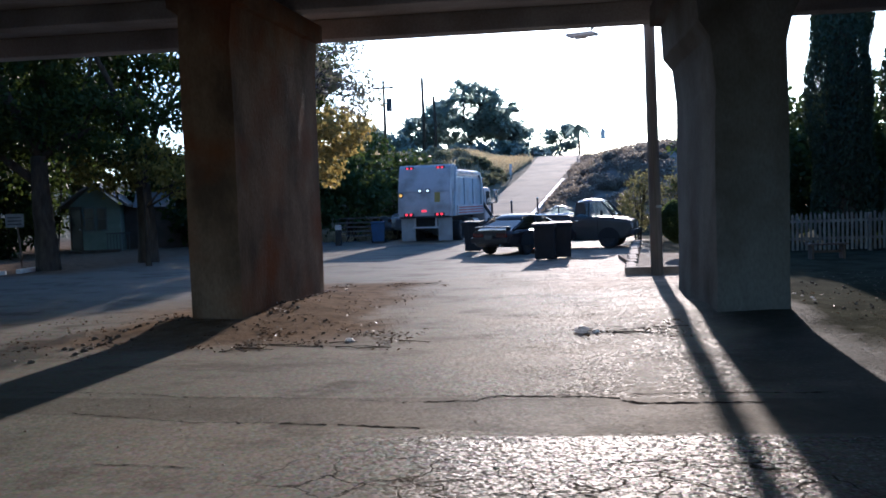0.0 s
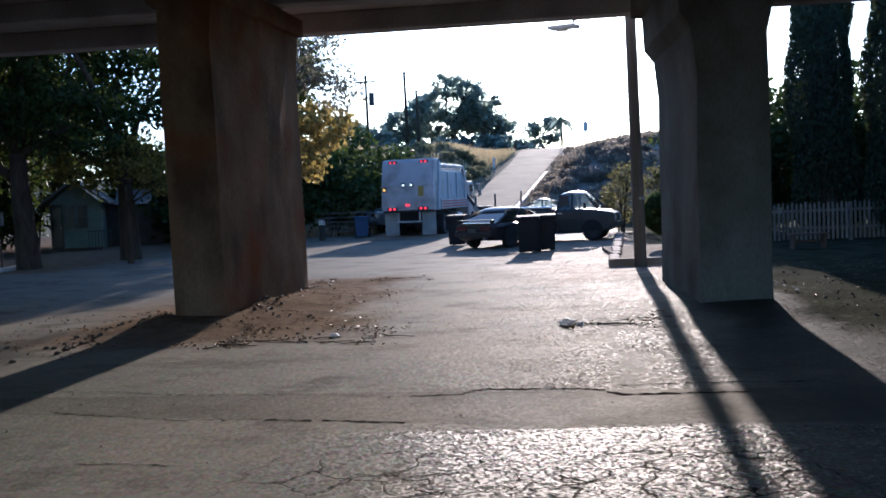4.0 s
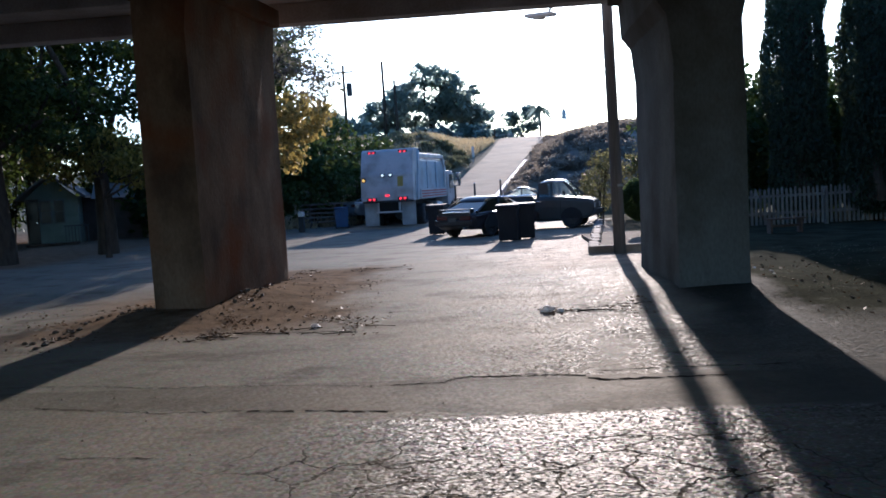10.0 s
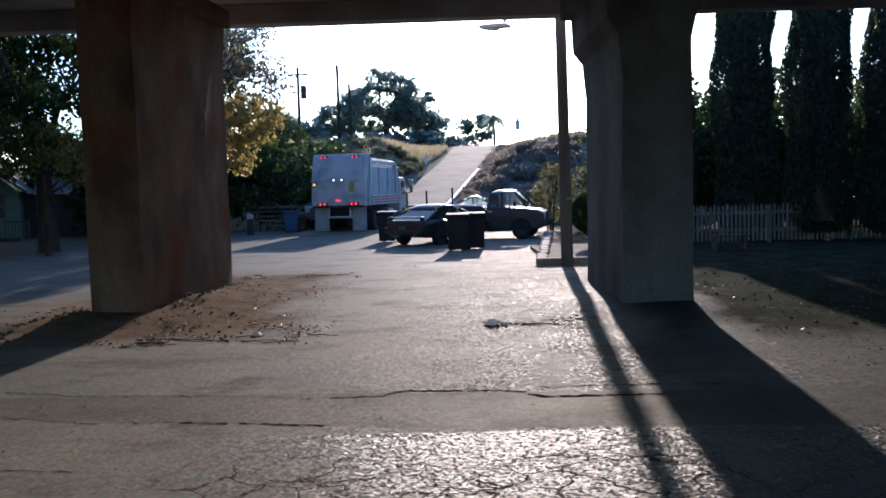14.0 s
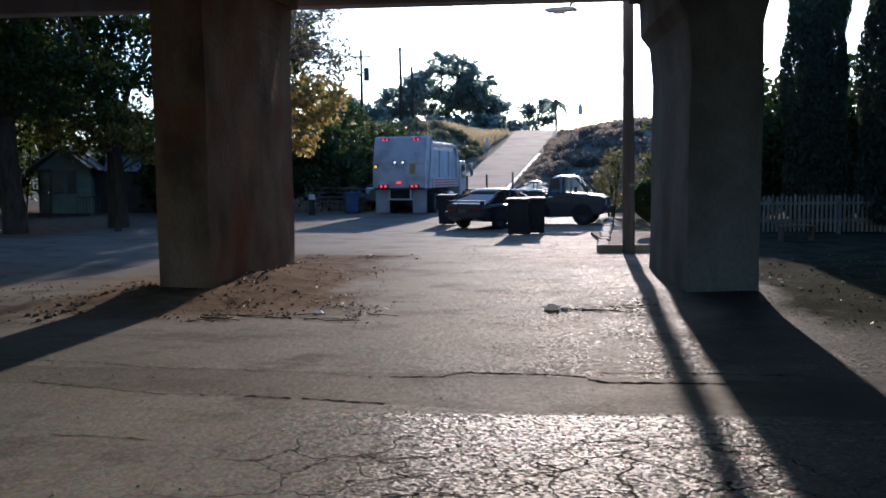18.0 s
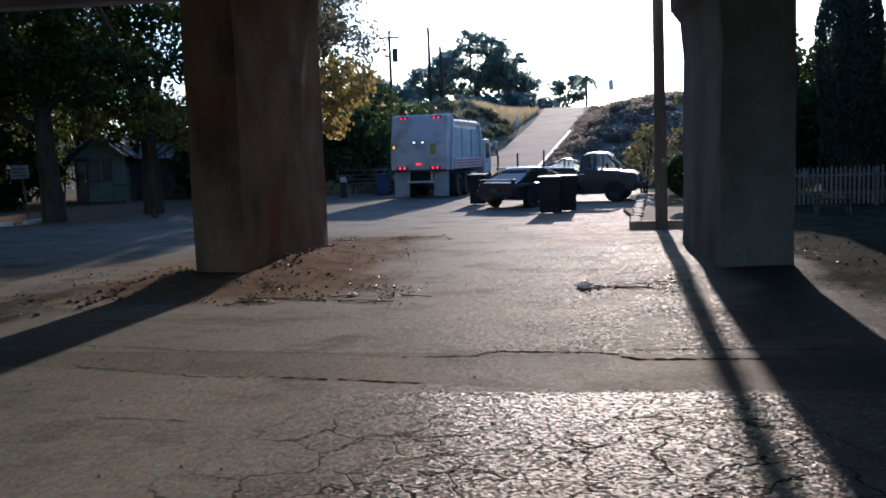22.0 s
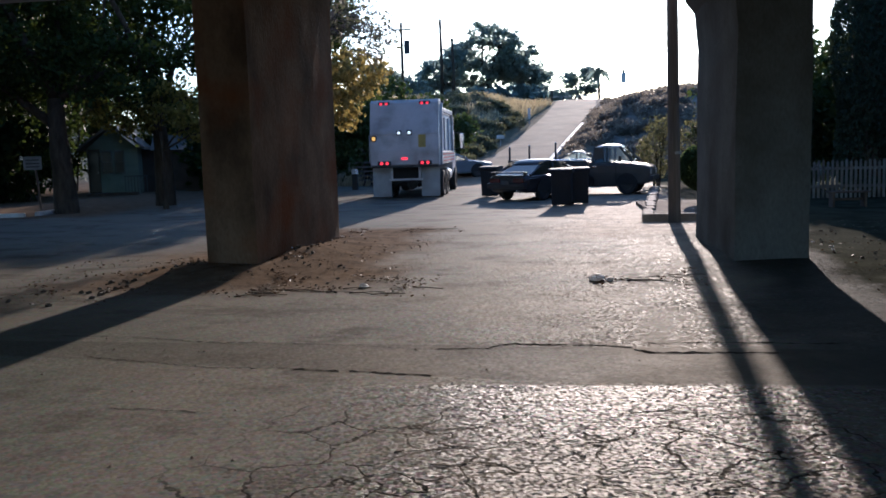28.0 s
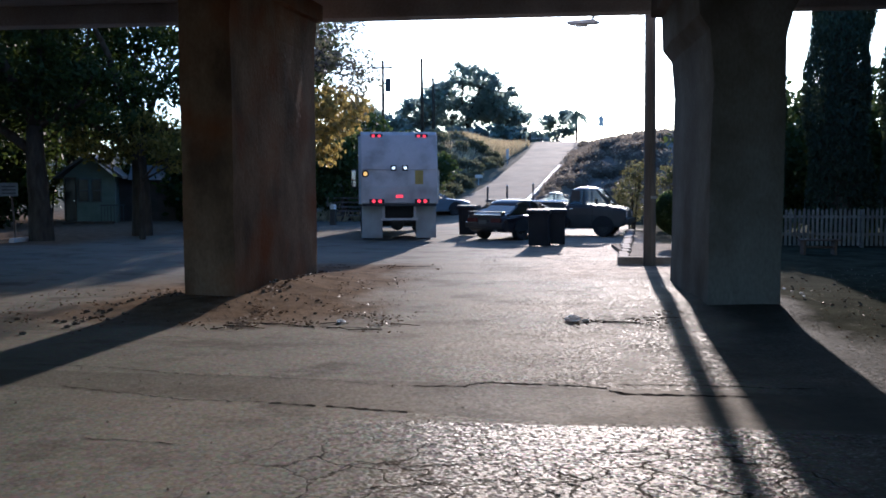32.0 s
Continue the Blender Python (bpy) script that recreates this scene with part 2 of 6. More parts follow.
    right_side = math_node("MULTIPLY", step(xw, 3.3, 3.9), step(yw, 9.5, 12.0))
    far_right = math_node("MULTIPLY", step(xw, -0.9, 0.8), math_node("MULTIPLY", step(yw, 16.5, 19), math_node("SUBTRACT", 1.0, step(yw, 30, 34))))
    verge_left = math_node("MULTIPLY", math_node("SUBTRACT", 1.0, step(xw, -15.5, -13.5)), step(yw, 24, 26))
    dirt = math_node("MAXIMUM", math_node("MAXIMUM", left_pier, right_side), math_node("MAXIMUM", far_right, verge_left))
    dirt = math_node("MULTIPLY", dirt, step(noise_tex(1.7, 8, 0.7), 0.2, 0.42))
    dust = math_node("MULTIPLY", step(noise_tex(0.35, 6, 0.6), 0.36, 0.62), math_node("ADD", 0.14, math_node("MULTIPLY", step(xw, -4.2, -0.6), 0.44)))
    # pale dust held back over the ground that is darkened for shade
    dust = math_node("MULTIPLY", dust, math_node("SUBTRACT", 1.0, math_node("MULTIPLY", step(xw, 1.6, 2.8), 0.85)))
    col = mix(dust, asphalt, mix(0.65, soil, (0.27, 0.25, 0.195)))
    # dark soil on this side, its colour lowered further for the shade there
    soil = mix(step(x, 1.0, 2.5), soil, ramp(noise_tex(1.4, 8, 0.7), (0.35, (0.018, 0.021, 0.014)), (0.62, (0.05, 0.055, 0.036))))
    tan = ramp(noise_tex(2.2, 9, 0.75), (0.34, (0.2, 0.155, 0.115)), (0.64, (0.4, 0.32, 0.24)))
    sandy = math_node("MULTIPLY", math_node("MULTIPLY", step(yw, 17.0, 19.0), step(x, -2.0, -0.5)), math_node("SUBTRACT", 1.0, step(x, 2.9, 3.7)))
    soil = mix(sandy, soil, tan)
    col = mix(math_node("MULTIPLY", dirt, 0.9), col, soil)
    hill = step(math_node("ADD", z, math_node("MULTIPLY", wob, 0.12)), 0.12, 0.4)
    # dry turf and scrub tones, lifted further to carry the haze over the banks
    turf = ramp(noise_tex(0.5, 8, 0.65), (0.32, (0.1, 0.095, 0.065)), (0.55, (0.19, 0.17, 0.12)), (0.72, (0.28, 0.24, 0.17)))
    scrub = ramp(noise_tex(0.9, 8, 0.65), (0.35, (0.13, 0.115, 0.1)), (0.65, (0.24, 0.21, 0.18)))
    turf = mix(step(x, 0.2, 2.0), turf, scrub)
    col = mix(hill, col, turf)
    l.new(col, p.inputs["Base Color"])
    soft = math_node("MAXIMUM", math_node("MAXIMUM", hill, crack), math_node("MULTIPLY", dirt, math_node("SUBTRACT", 0.9, math_node("MULTIPLY", sandy, 0.35))))
    bare = math_node("MULTIPLY", math_node("MULTIPLY", step(xw, -1.6, 0.6), step(noise_tex(1.6, 7, 0.7), 0.36, 0.52)), math_node("MULTIPLY", math_node("SUBTRACT", 1.0, strip), math_node("SUBTRACT", 1.0, math_node("MULTIPLY", step(xw, 2.6, 3.8), 0.7))))
    gritty = math_node("MAXIMUM", worn, math_node("MULTIPLY", bare, 0.65))
    rg = n.new("ShaderNodeMapRange")
    rg.inputs["To Min"].default_value, rg.inputs["To Max"].default_value = 0.24, 0.95
    plain = math_node("MULTIPLY", math_node("SUBTRACT", 1.0, worn), math_node("ADD", 0.46, math_node("MULTIPLY", smear.outputs["Fac"], 0.45)))
    chip = n.new("ShaderNodeTexVoronoi")
    chip.inputs["Scale"].default_value = 36
    l.new(geo.outputs["Position"], chip.inputs["Vector"])
    pick = n.new("ShaderNodeSeparateColor")
    l.new(chip.outputs["Color"], pick.inputs[0])
    dull = math_node("MULTIPLY", step(pick.outputs[2], 0.10, 0.35), 0.35)
    plain = math_node("MULTIPLY", plain, math_node("SUBTRACT", 1.0, math_node("MULTIPLY", math_node("MULTIPLY", bare, 0.4), math_node("SUBTRACT", 1.0, step(pick.outputs[0], 0.16, 0.26)))))
    l.new(math_node("MAXIMUM", soft, math_node("MAXIMUM", dull, math_node("MAXIMUM", plain, math_node("MULTIPLY", dust, 0.5)))), rg.inputs["Value"])
    l.new(math_node("MULTIPLY", math_node("ADD", 0.0165, math_node("MULTIPLY", worn, 0.002)), math_node("SUBTRACT", 1.0, math_node("MULTIPLY", math_node("MULTIPLY", dirt, 0.9), math_node("SUBTRACT", 1.0, math_node("MULTIPLY", sandy, 0.9))))), p.inputs["Specular IOR Level"])
    l.new(rg.outputs[0], p.inputs["Roughness"])
    p.inputs["Specular Tint"].default_value = (1.0, 0.87, 0.76, 1)
    h = math_node("ADD", math_node("MULTIPLY", stone.outputs["Distance"], -0.9), math_node("MULTIPLY", noise_tex(24.0, 6, 0.75), 0.55))
    h = math_node("SUBTRACT", h, math_node("MULTIPLY", crack, 1.5))
    bp = n.new("ShaderNodeBump")
    bp.inputs["Distance"].default_value = 0.016
    l.new(math_node("ADD", 0.10, math_node("MULTIPLY", gritty, 0.42)), bp.inputs["Strength"])
    l.new(h, bp.inputs["Height"])
    # each chip of aggregate lies at its own tilt
    tilt, lay, unit = n.new("ShaderNodeVectorMath"), n.new("ShaderNodeVectorMath"), n.new("ShaderNodeVectorMath")
    tilt.operation, lay.operation, unit.operation = "SUBTRACT", "MULTIPLY_ADD", "NORMALIZE"
    l.new(chip.outputs["Color"], tilt.inputs[0])
    tilt.inputs[1].default_value = (0.5, 0.5, 0.5)
    amount = n.new("ShaderNodeCombineXYZ")
    k = math_node("ADD", 0.13, math_node("MULTIPLY", gritty, 0.45))
    for i in range(3):
        l.new(k, amount.inputs[i])
    l.new(tilt.outputs[0], lay.inputs[0])
    l.new(amount.outputs[0], lay.inputs[1])
    l.new(bp.outputs[0], lay.inputs[2])
    l.new(lay.outputs[0], unit.inputs[0])
    l.new(unit.outputs[0], p.inputs["Normal"])
    return m


GROUND = ground_mat()
CONCRETE = mat("weathered_concrete", (0.2, 0.128, 0.08), (0.07, 0.045, 0.029), 1.3, 0.85, bump=0.7, fine=22, dirt=(0.14, 0.045, 0.014), dirt_amount=0.9, dirt_scale=0.85, stretch=(1, 1, 0.55), spec=0.08)
PALECONCRETE = mat("grey_concrete", (0.155, 0.143, 0.13), (0.1, 0.092, 0.083), 0.9, 0.85, bump=0.5, fine=25, dirt=(0.06, 0.048, 0.036), dirt_amount=0.8, dirt_scale=0.8, stretch=(1, 1, 0.5), spec=0.08)
DECK = mat("deck_concrete", (0.40, 0.385, 0.37), (0.29, 0.275, 0.265), 0.7, 0.85, bump=0.4, fine=20, dirt=(0.10, 0.08, 0.07), dirt_amount=0.6, dirt_scale=0.5, spec=0.1)
RAMP = mat("pale_road_surface", (0.35, 0.275, 0.195), (0.26, 0.205, 0.145), 0.6, 0.8, bump=0.3, fine=18, spec=0.08, dirt=(0.13, 0.115, 0.095), dirt_amount=0.6, dirt_scale=0.5)
KERB = mat("kerb_concrete", (0.4, 0.33, 0.27), (0.24, 0.19, 0.155), 2.0, 0.85, bump=0.4, fine=30)
BARK = mat("bark", (0.075, 0.06, 0.045), (0.035, 0.028, 0.021), 6, 0.9, bump=0.9, fine=18, stretch=(1, 1, 0.25), spec=0.15)
TWIGBARK = mat("grey_twig_bark", (0.2, 0.165, 0.155), (0.13, 0.105, 0.1), 8, 0.9, bump=0.2, spec=0.15)
POLEWOOD = mat("pole_wood", (0.17, 0.155, 0.145), (0.10, 0.09, 0.083), 5, 0.85, bump=0.5, fine=40, stretch=(1, 1, 0.06))
STEEL = mat("galvanised_steel", (0.45, 0.46, 0.47), (0.33, 0.34, 0.35), 6, 0.45, bump=0.05, metal=0.8)
DARKSTEEL = mat("dark_steel", (0.06, 0.06, 0.065), (0.03, 0.03, 0.03), 6, 0.6, bump=0.1, metal=0.3)
RUBBER = mat("rubber", (0.022, 0.022, 0.023), (0.014, 0.014, 0.014), 20, 0.85, bump=0.2)
WHITEPAINT = mat("old_white_paint", (0.72, 0.71, 0.68), (0.56, 0.55, 0.51), 3, 0.65, bump=0.15, dirt=(0.22, 0.2, 0.16), dirt_amount=0.5, vary=0.12)
# crest foliage greyed and its bluish tint boosted, painting distance haze into the leaf
HAZYLEAF = leaf_mat("hazy_leaf", (0.1, 0.118, 0.1), (0.13, 0.15, 0.13), 0.85, (2.7, 2.8, 2.9))
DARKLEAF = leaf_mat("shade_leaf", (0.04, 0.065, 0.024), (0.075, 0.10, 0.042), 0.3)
# darker leaf copy for the house-side trees: deep shade put into the colour
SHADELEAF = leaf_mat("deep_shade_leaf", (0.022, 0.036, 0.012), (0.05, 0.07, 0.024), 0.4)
GOLDLEAF = leaf_mat("autumn_leaf", (0.16, 0.14, 0.06), (0.4, 0.32, 0.13), 0.5, (1.5, 1.4, 0.95))
CYPRESSLEAF = leaf_mat("cypress_leaf", (0.03, 0.046, 0.034), (0.055, 0.075, 0.052), 0.3)
HEDGELEAF = leaf_mat("hedge_leaf", (0.03, 0.048, 0.024), (0.06, 0.082, 0.042), 0.65, (2.2, 2.1, 1.4))
SHRUBLEAF = leaf_mat("shrub_leaf", (0.075, 0.078, 0.055), (0.12, 0.12, 0.09), 0.6, (1.5, 1.4, 1.1))
# the next two leaves are lightened to put the banks' pale glare into colour
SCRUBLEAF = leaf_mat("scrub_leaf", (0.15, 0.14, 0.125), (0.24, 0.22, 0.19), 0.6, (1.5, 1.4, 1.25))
BANKLEAF = leaf_mat("bank_leaf", (0.11, 0.115, 0.08), (0.17, 0.17, 0.12), 0.45, (1.4, 1.4, 1.0))
OLIVELEAF = leaf_mat("olive_leaf", (0.1, 0.1, 0.055), (0.19, 0.18, 0.1), 0.5, (1.4, 1.35, 1.0))
DRYGRASS = leaf_mat("dry_grass", (0.33, 0.28, 0.19), (0.55, 0.46, 0.32), 0.5, (1.3, 1.25, 1.0))
# weathered white paint taken down to grey, with its shade put into the colour
SHADEDWHITE = mat("shaded_weathered_paint", (0.17, 0.17, 0.162), (0.1, 0.1, 0.094), 5, 0.8, bump=0.2, dirt=(0.12, 0.11, 0.09), dirt_amount=0.6, vary=0.25)
SIGNBACK = mat("bare_aluminium", (0.62, 0.63, 0.64), (0.5, 0.5, 0.51), 5, 0.5, bump=0.03, metal=0.25)
# yellowed leaf for the young tree: sunlight put into the base colour
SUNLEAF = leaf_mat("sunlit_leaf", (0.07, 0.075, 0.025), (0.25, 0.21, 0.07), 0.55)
GLASS = glass_mat("car_glass", (0.9, 0.98, 0.97), 0.72, dusty=True)
TINTED = glass_mat("tinted_glass", (0.5, 0.56, 0.58), 0.85, 1.6, True)


# ---- building tools ----
def part(name, bm, material, parent=None, label="", smooth=False):
    """Links a bmesh as one mesh object, under a thing or a part."""
    me = bpy.data.meshes.new(name)
    bm.normal_update()
    bm.to_mesh(me)
    bm.free()
    me.materials.append(material)
    if smooth:
        me.polygons.foreach_set("use_smooth", [True] * len(me.polygons))
    ob = new(name, me)
    if parent:
        ob.parent = parent
    if label:
        tagged(ob, label)
    return ob


def thing(name, m, label, category, group="", kind=""):
    ob = new(name)
    ob.empty_display_size = 0.3
    ob.matrix_basis = m
    return tagged(ob, label, category, group, kind)


def box(bm, x0, x1, y0, y1, z0, z1, bevel=0.0, m=None):
    r = bmesh.ops.create_cube(bm, size=1)
    vs = r["verts"]
    bmesh.ops.transform(bm, matrix=Matrix.Translation(((x0 + x1) / 2, (y0 + y1) / 2, (z0 + z1) / 2)) @ Matrix.Diagonal((x1 - x0, y1 - y0, z1 - z0, 1)), verts=vs)
    if bevel:
        es = list({e for v in vs for e in v.link_edges})
        got = bmesh.ops.bevel(bm, geom=es, offset=bevel, segments=2, affect="EDGES", profile=0.6)
        vs = list({v for f in got["faces"] for v in f.verts} | {v for v in vs if v.is_valid})
    if m:
        bmesh.ops.transform(bm, matrix=m, verts=vs)
    return bm


def boxed(x0, x1, y0, y1, z0, z1, bevel=0.0, m=None):
    return box(bmesh.new(), x0, x1, y0, y1, z0, z1, bevel, m)


def rod(bm, a, b, r0, r1=None, sides=12):
    """A tapered rod from a to b."""
    a, b = Vector(a), Vector(b)
    m = Matrix.Translation((a + b) / 2) @ (b - a).to_track_quat("Z", "Y").to_matrix().to_4x4()
    bmesh.ops.create_cone(bm, cap_ends=True, segments=sides, radius1=r0, radius2=r0 if r1 is None else r1, depth=(b - a).length, matrix=m)
    return bm


def rodded(a, b, r0, r1=None, sides=12):
    return rod(bmesh.new(), a, b, r0, r1, sides)


def prism(pts, axis, lo, hi, bevel=0.0):
    """A polygon of pairs, pulled along an axis ('x': pairs are y, z; 'y': pairs are x, z; 'z': pairs are x, y)."""
    bm = bmesh.new()
    put = {"x": lambda u, v, w: (w, u, v), "y": lambda u, v, w: (u, w, v), "z": lambda u, v, w: (u, v, w)}[axis]
    lows = [bm.verts.new(put(u, v, lo)) for u, v in pts]
    highs = [bm.verts.new(put(u, v, hi)) for u, v in pts]
    bm.faces.new(lows), bm.faces.new(highs)
    for i in range(len(pts)):
        j = (i + 1) % len(pts)
        bm.faces.new((lows[i], lows[j], highs[j], highs[i]))
    bmesh.ops.recalc_face_normals(bm, faces=bm.faces[:])
    if bevel:
        bmesh.ops.bevel(bm, geom=bm.edges[:], offset=bevel, segments=2, affect="EDGES", profile=0.6)
    return bm


def rough_up(bm, amount, scale=1.5, cuts=0, seed=0):
    if cuts:
        bmesh.ops.subdivide_edges(bm, edges=bm.edges[:], cuts=cuts, use_grid_fill=True)
    for v in bm.verts:
        v.co += noise.noise_vector(v.co * scale + Vector((seed * 7.1, 0, 0))) * amount
    return bm


def raw(name, verts, faces, material, parent=None, label="", smooth=False):
    """A mesh from arrays, for large counts."""
    me = bpy.data.meshes.new(name)
    verts, faces = np.asarray(verts, dtype=np.float32), np.asarray(faces, dtype=np.int32)
    me.vertices.add(len(verts))
    me.vertices.foreach_set("co", verts.ravel())
    k = faces.shape[1]
    me.loops.add(faces.size)
    me.loops.foreach_set("vertex_index", faces.ravel())
    me.polygons.add(len(faces))
    me.polygons.foreach_set("loop_start", np.arange(len(faces), dtype=np.int32) * k)
    me.polygons.foreach_set("loop_total", np.full(len(faces), k, dtype=np.int32))
    me.update(calc_edges=True)
    me.validate()
    me.materials.append(material)
    if smooth:
        me.polygons.foreach_set("use_smooth", [True] * len(me.polygons))
    ob = new(name, me)
    if parent:
        ob.parent = parent
    if label:
        tagged(ob, label)
    return ob


def leaf_cloud(centres, size, rng, droop=0.0, long=1.7):
    """Leaves as bent quads (two triangles each) round the given places."""
    n = len(centres)
    d = rng.normal(size=(n, 3))
    d[:, 2] -= droop
    d /= np.linalg.norm(d, axis=1)[:, None]
    s = np.cross(d, rng.normal(size=(n, 3)))
    s /= np.linalg.norm(s, axis=1)[:, None] + 1e-9
    up = np.cross(d, s)
    w = size * rng.uniform(0.6, 1.35, size=(n, 1))
    a = centres - d * w * long * 0.5
    c = centres + d * w * long * 0.5
    b = centres + s * w * 0.5 + up * w * 0.15
    e = centres - s * w * 0.5 + up * w * 0.15
    verts = np.stack([a, b, c, e], axis=1).reshape(-1, 3)
    return verts, np.arange(4 * n).reshape(-1, 4)


def in_clumps(blobs, count, rng, clump=0.5, per=40):
    """Places for leaves: clumps spread over blobs (x, y, z, rx, ry, rz), thick near the skin and with gaps between."""
    vol = np.array([b[3] * b[4] + b[4] * b[5] + b[3] * b[5] for b in blobs])
    k = max(1, count // per)
    pick = rng.choice(len(blobs), size=k, p=vol / vol.sum())
    bl = np.array(blobs)[pick]
    u = rng.normal(size=(k, 3))
    u /= np.linalg.norm(u, axis=1)[:, None]
    r = rng.uniform(0.25, 1.0, size=(k, 1)) ** 0.45
    c = bl[:, :3] + u * r * bl[:, 3:6]
    spread = clump * rng.uniform(0.5, 1.3, size=(k, 1, 1))
    pts = c[:, None, :] + rng.normal(size=(k, per, 3)) * spread * np.array([1, 1, 0.7]) * 0.55
    return pts.reshape(-1, 3)


def limb(bm, path, r0, r1, sides=8):
    """A limb along a path of points, tapered."""
    rings, n = [], len(path)
    for i, p in enumerate(path):
        p = Vector(p)
        d = (Vector(path[min(i + 1, n - 1)]) - Vector(path[max(i - 1, 0)])).normalized()
        q = d.to_track_quat("Z", "Y")
        r = r0 + (r1 - r0) * i / (n - 1)
        rings.append([bm.verts.new(p + q @ Vector((math.cos(a) * r, math.sin(a) * r, 0))) for a in [2 * math.pi * k / sides for k in range(sides)]])
    for lo, hi in zip(rings, rings[1:]):
        for k in range(sides):
            bm.faces.new((lo[k], lo[(k + 1) % sides], hi[(k + 1) % sides], hi[k]))
    bm.faces.new(rings[0][::-1]), bm.faces.new(rings[-1])
    return bm


def tree(name, at, height, trunk_r, blobs, leaves, size, leaf_material, label, category, seed, fork=0.45, clump=0.5, per=40, droop=0.2, group="", lean=(0, 0)):
    """A tree: a tapered trunk, limbs that reach into each blob of the crown, and leaves in clumps. Blobs are in the tree's own space."""
    rng = np.random.default_rng(seed)
    t = thing(name, pose(*at), label, category, group)
    bm = bmesh.new()
    fz = height * fork
    top = Vector((lean[0], lean[1], fz))
    path = [top * k + Vector((0.12 * math.sin(3 * k + seed), 0.12 * math.cos(4 * k + seed) - 0.12, 0)) * trunk_r * 3 * k for k in (0, 0.25, 0.5, 0.75, 1)]
    limb(bm, [Vector((0, 0, -0.15))] + path, trunk_r * 1.25, trunk_r * 0.7, 10)
    part("trunk", bm, BARK, t, smooth=True)
    for i, b in enumerate(blobs):
        c = Vector(b[:3])
        start = Vector(path[-1 - (i % 2)])
        mid = start.lerp(c, 0.5) + Vector(rng.normal(size=3)) * 0.25 + Vector((0, 0, 0.3))
        bm = limb(bmesh.new(), [start, start.lerp(mid, 0.5), mid, mid.lerp(c, 0.6), c], trunk_r * 0.5, trunk_r * 0.12, 7)
        for _ in range(5):
            e = c + Vector(rng.normal(size=3)) * 0.5 * Vector(b[3:6]).length * 0.5
            limb(bm, [mid.lerp(c, 0.4), mid.lerp(e, 0.6) + Vector((0, 0, 0.2)), e], trunk_r * 0.18, 0.012, 5)
        part("limb", bm, BARK, t, smooth=True)
    pts = in_clumps(blobs, leaves, rng, clump, per)
    v, f = leaf_cloud(pts, size, rng, droop)
    tagged(raw("crown", v, f, leaf_material, t), kind="stuff")
    return t


# ---- the lie of the land ----
def smooth(v, lo, hi):
    t = min(1, max(0, (v - lo) / (hi - lo)))
    return t * t * (3 - 2 * t)


def ramp_mid(y):
    return -3.05 + 0.12 * (y - 50)


def ramp_z(y):
    v = 0.145 * (y - 41.65)
    return 0 if v < -0.3 else (v + 0.3) ** 2 / 1.2 if v < 0.3 else v if y < 80 else 0.145 * 38.35 + 0.35 * (1 - math.exp(-(y - 80) * 0.145 / 0.35))


def road_inset(y):
    """How far the road's edge on the grassy side is drawn in."""
    return 0.95 * smooth(y, 45, 54) * (1 - 0.6 * smooth(y, 66, 84))


def land(x, y):
    z = ramp_z(y)
    off = x - ramp_mid(y)
    left, right = smooth(y, 45, 66) * 5.2 * (0.15 + 0.85 * smooth(x, -30, -13)), smooth(y, 41.5, 62) * (4.4 + 0.6 * smooth(x, 3, 9)) + 1.0 * smooth(y, 62, 84)
    far = smooth(y, 70, 110)
    edge = 2.1 - road_inset(y)
    if off < -edge:
        bank = left + (z - left) * far
        z += (bank - z) * smooth(-off, edge, 5.0)
    elif off > 2.4:
        z += (right - z) * smooth(off, 2.4, 5.9) * (1 - 0.6 * smooth(y, 110, 170))
    if y > 43:
        z += 0.18 * smooth(abs(off), 2.3, 4) * smooth(y, 43, 50) * noise.noise(Vector((x * 0.35, y * 0.35, 0)))
    if y < 26:   # low heaps of soil beside the piers
        z -= 0.0103 * (20 - min(20, max(y, -12)))
        d = math.hypot((x + 4.25) / 1.2, (y - 15.6) / 3.3)
        z += 0.20 * max(0, 1 - d) ** 1.3 * (1 + 0.5 * noise.noise(Vector((x * 1.4, y * 1.4, 3))))
        d = math.hypot((x + 5.7) / 1.4, (y - 12.8) / 1.2)
        z += 0.10 * max(0, 1 - d)
        d = math.hypot((x - 3.4) / 1.2, (y - 16) / 3.6)
        z += 0.10 * max(0, 1 - d)
        for px, py, up in ((-5.3, 13.8, 0.08), (2.95, 13.8, 0.08)):   # trodden earth against the pier fronts
            d = math.hypot((x - px) / 2.6, (y - py) / 2.4)
            z += up * smooth(1 - d, 0, 0.8)
    return z


def axis(fine_lo, fine_hi, fine, mid_lo, mid_hi, mid, far):
    a = list(np.arange(fine_lo, fine_hi + 1e-6, fine))
    lo, hi = list(np.arange(mid_lo, fine_lo - mid * 0.4, mid)), list(np.arange(fine_hi + mid, mid_hi + 1e-6, mid))
    return [-v for v in far[::-1]] + lo + a + hi + list(far)


def build_ground():
    xs = axis(-8, 6, 0.3, -48, 40, 1.3, [70, 130, 300, 800, 2500])
    ys = [-2500, -800, -300, -130, -70] + list(np.arange(-40, 8.9, 3.5)) + list(np.arange(9, 24, 0.35)) + list(np.arange(24.5, 110, 1.2)) + [120, 140, 180, 300, 800, 2500]
    verts = [(x, y, land(x, y)) for y in ys for x in xs]
    w = len(xs)
    faces = [(j * w + i, j * w + i + 1, (j + 1) * w + i + 1, (j + 1) * w + i) for j in range(len(ys) - 1) for i in range(w - 1)]
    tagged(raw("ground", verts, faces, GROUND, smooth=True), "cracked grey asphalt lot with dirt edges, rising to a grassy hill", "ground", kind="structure")


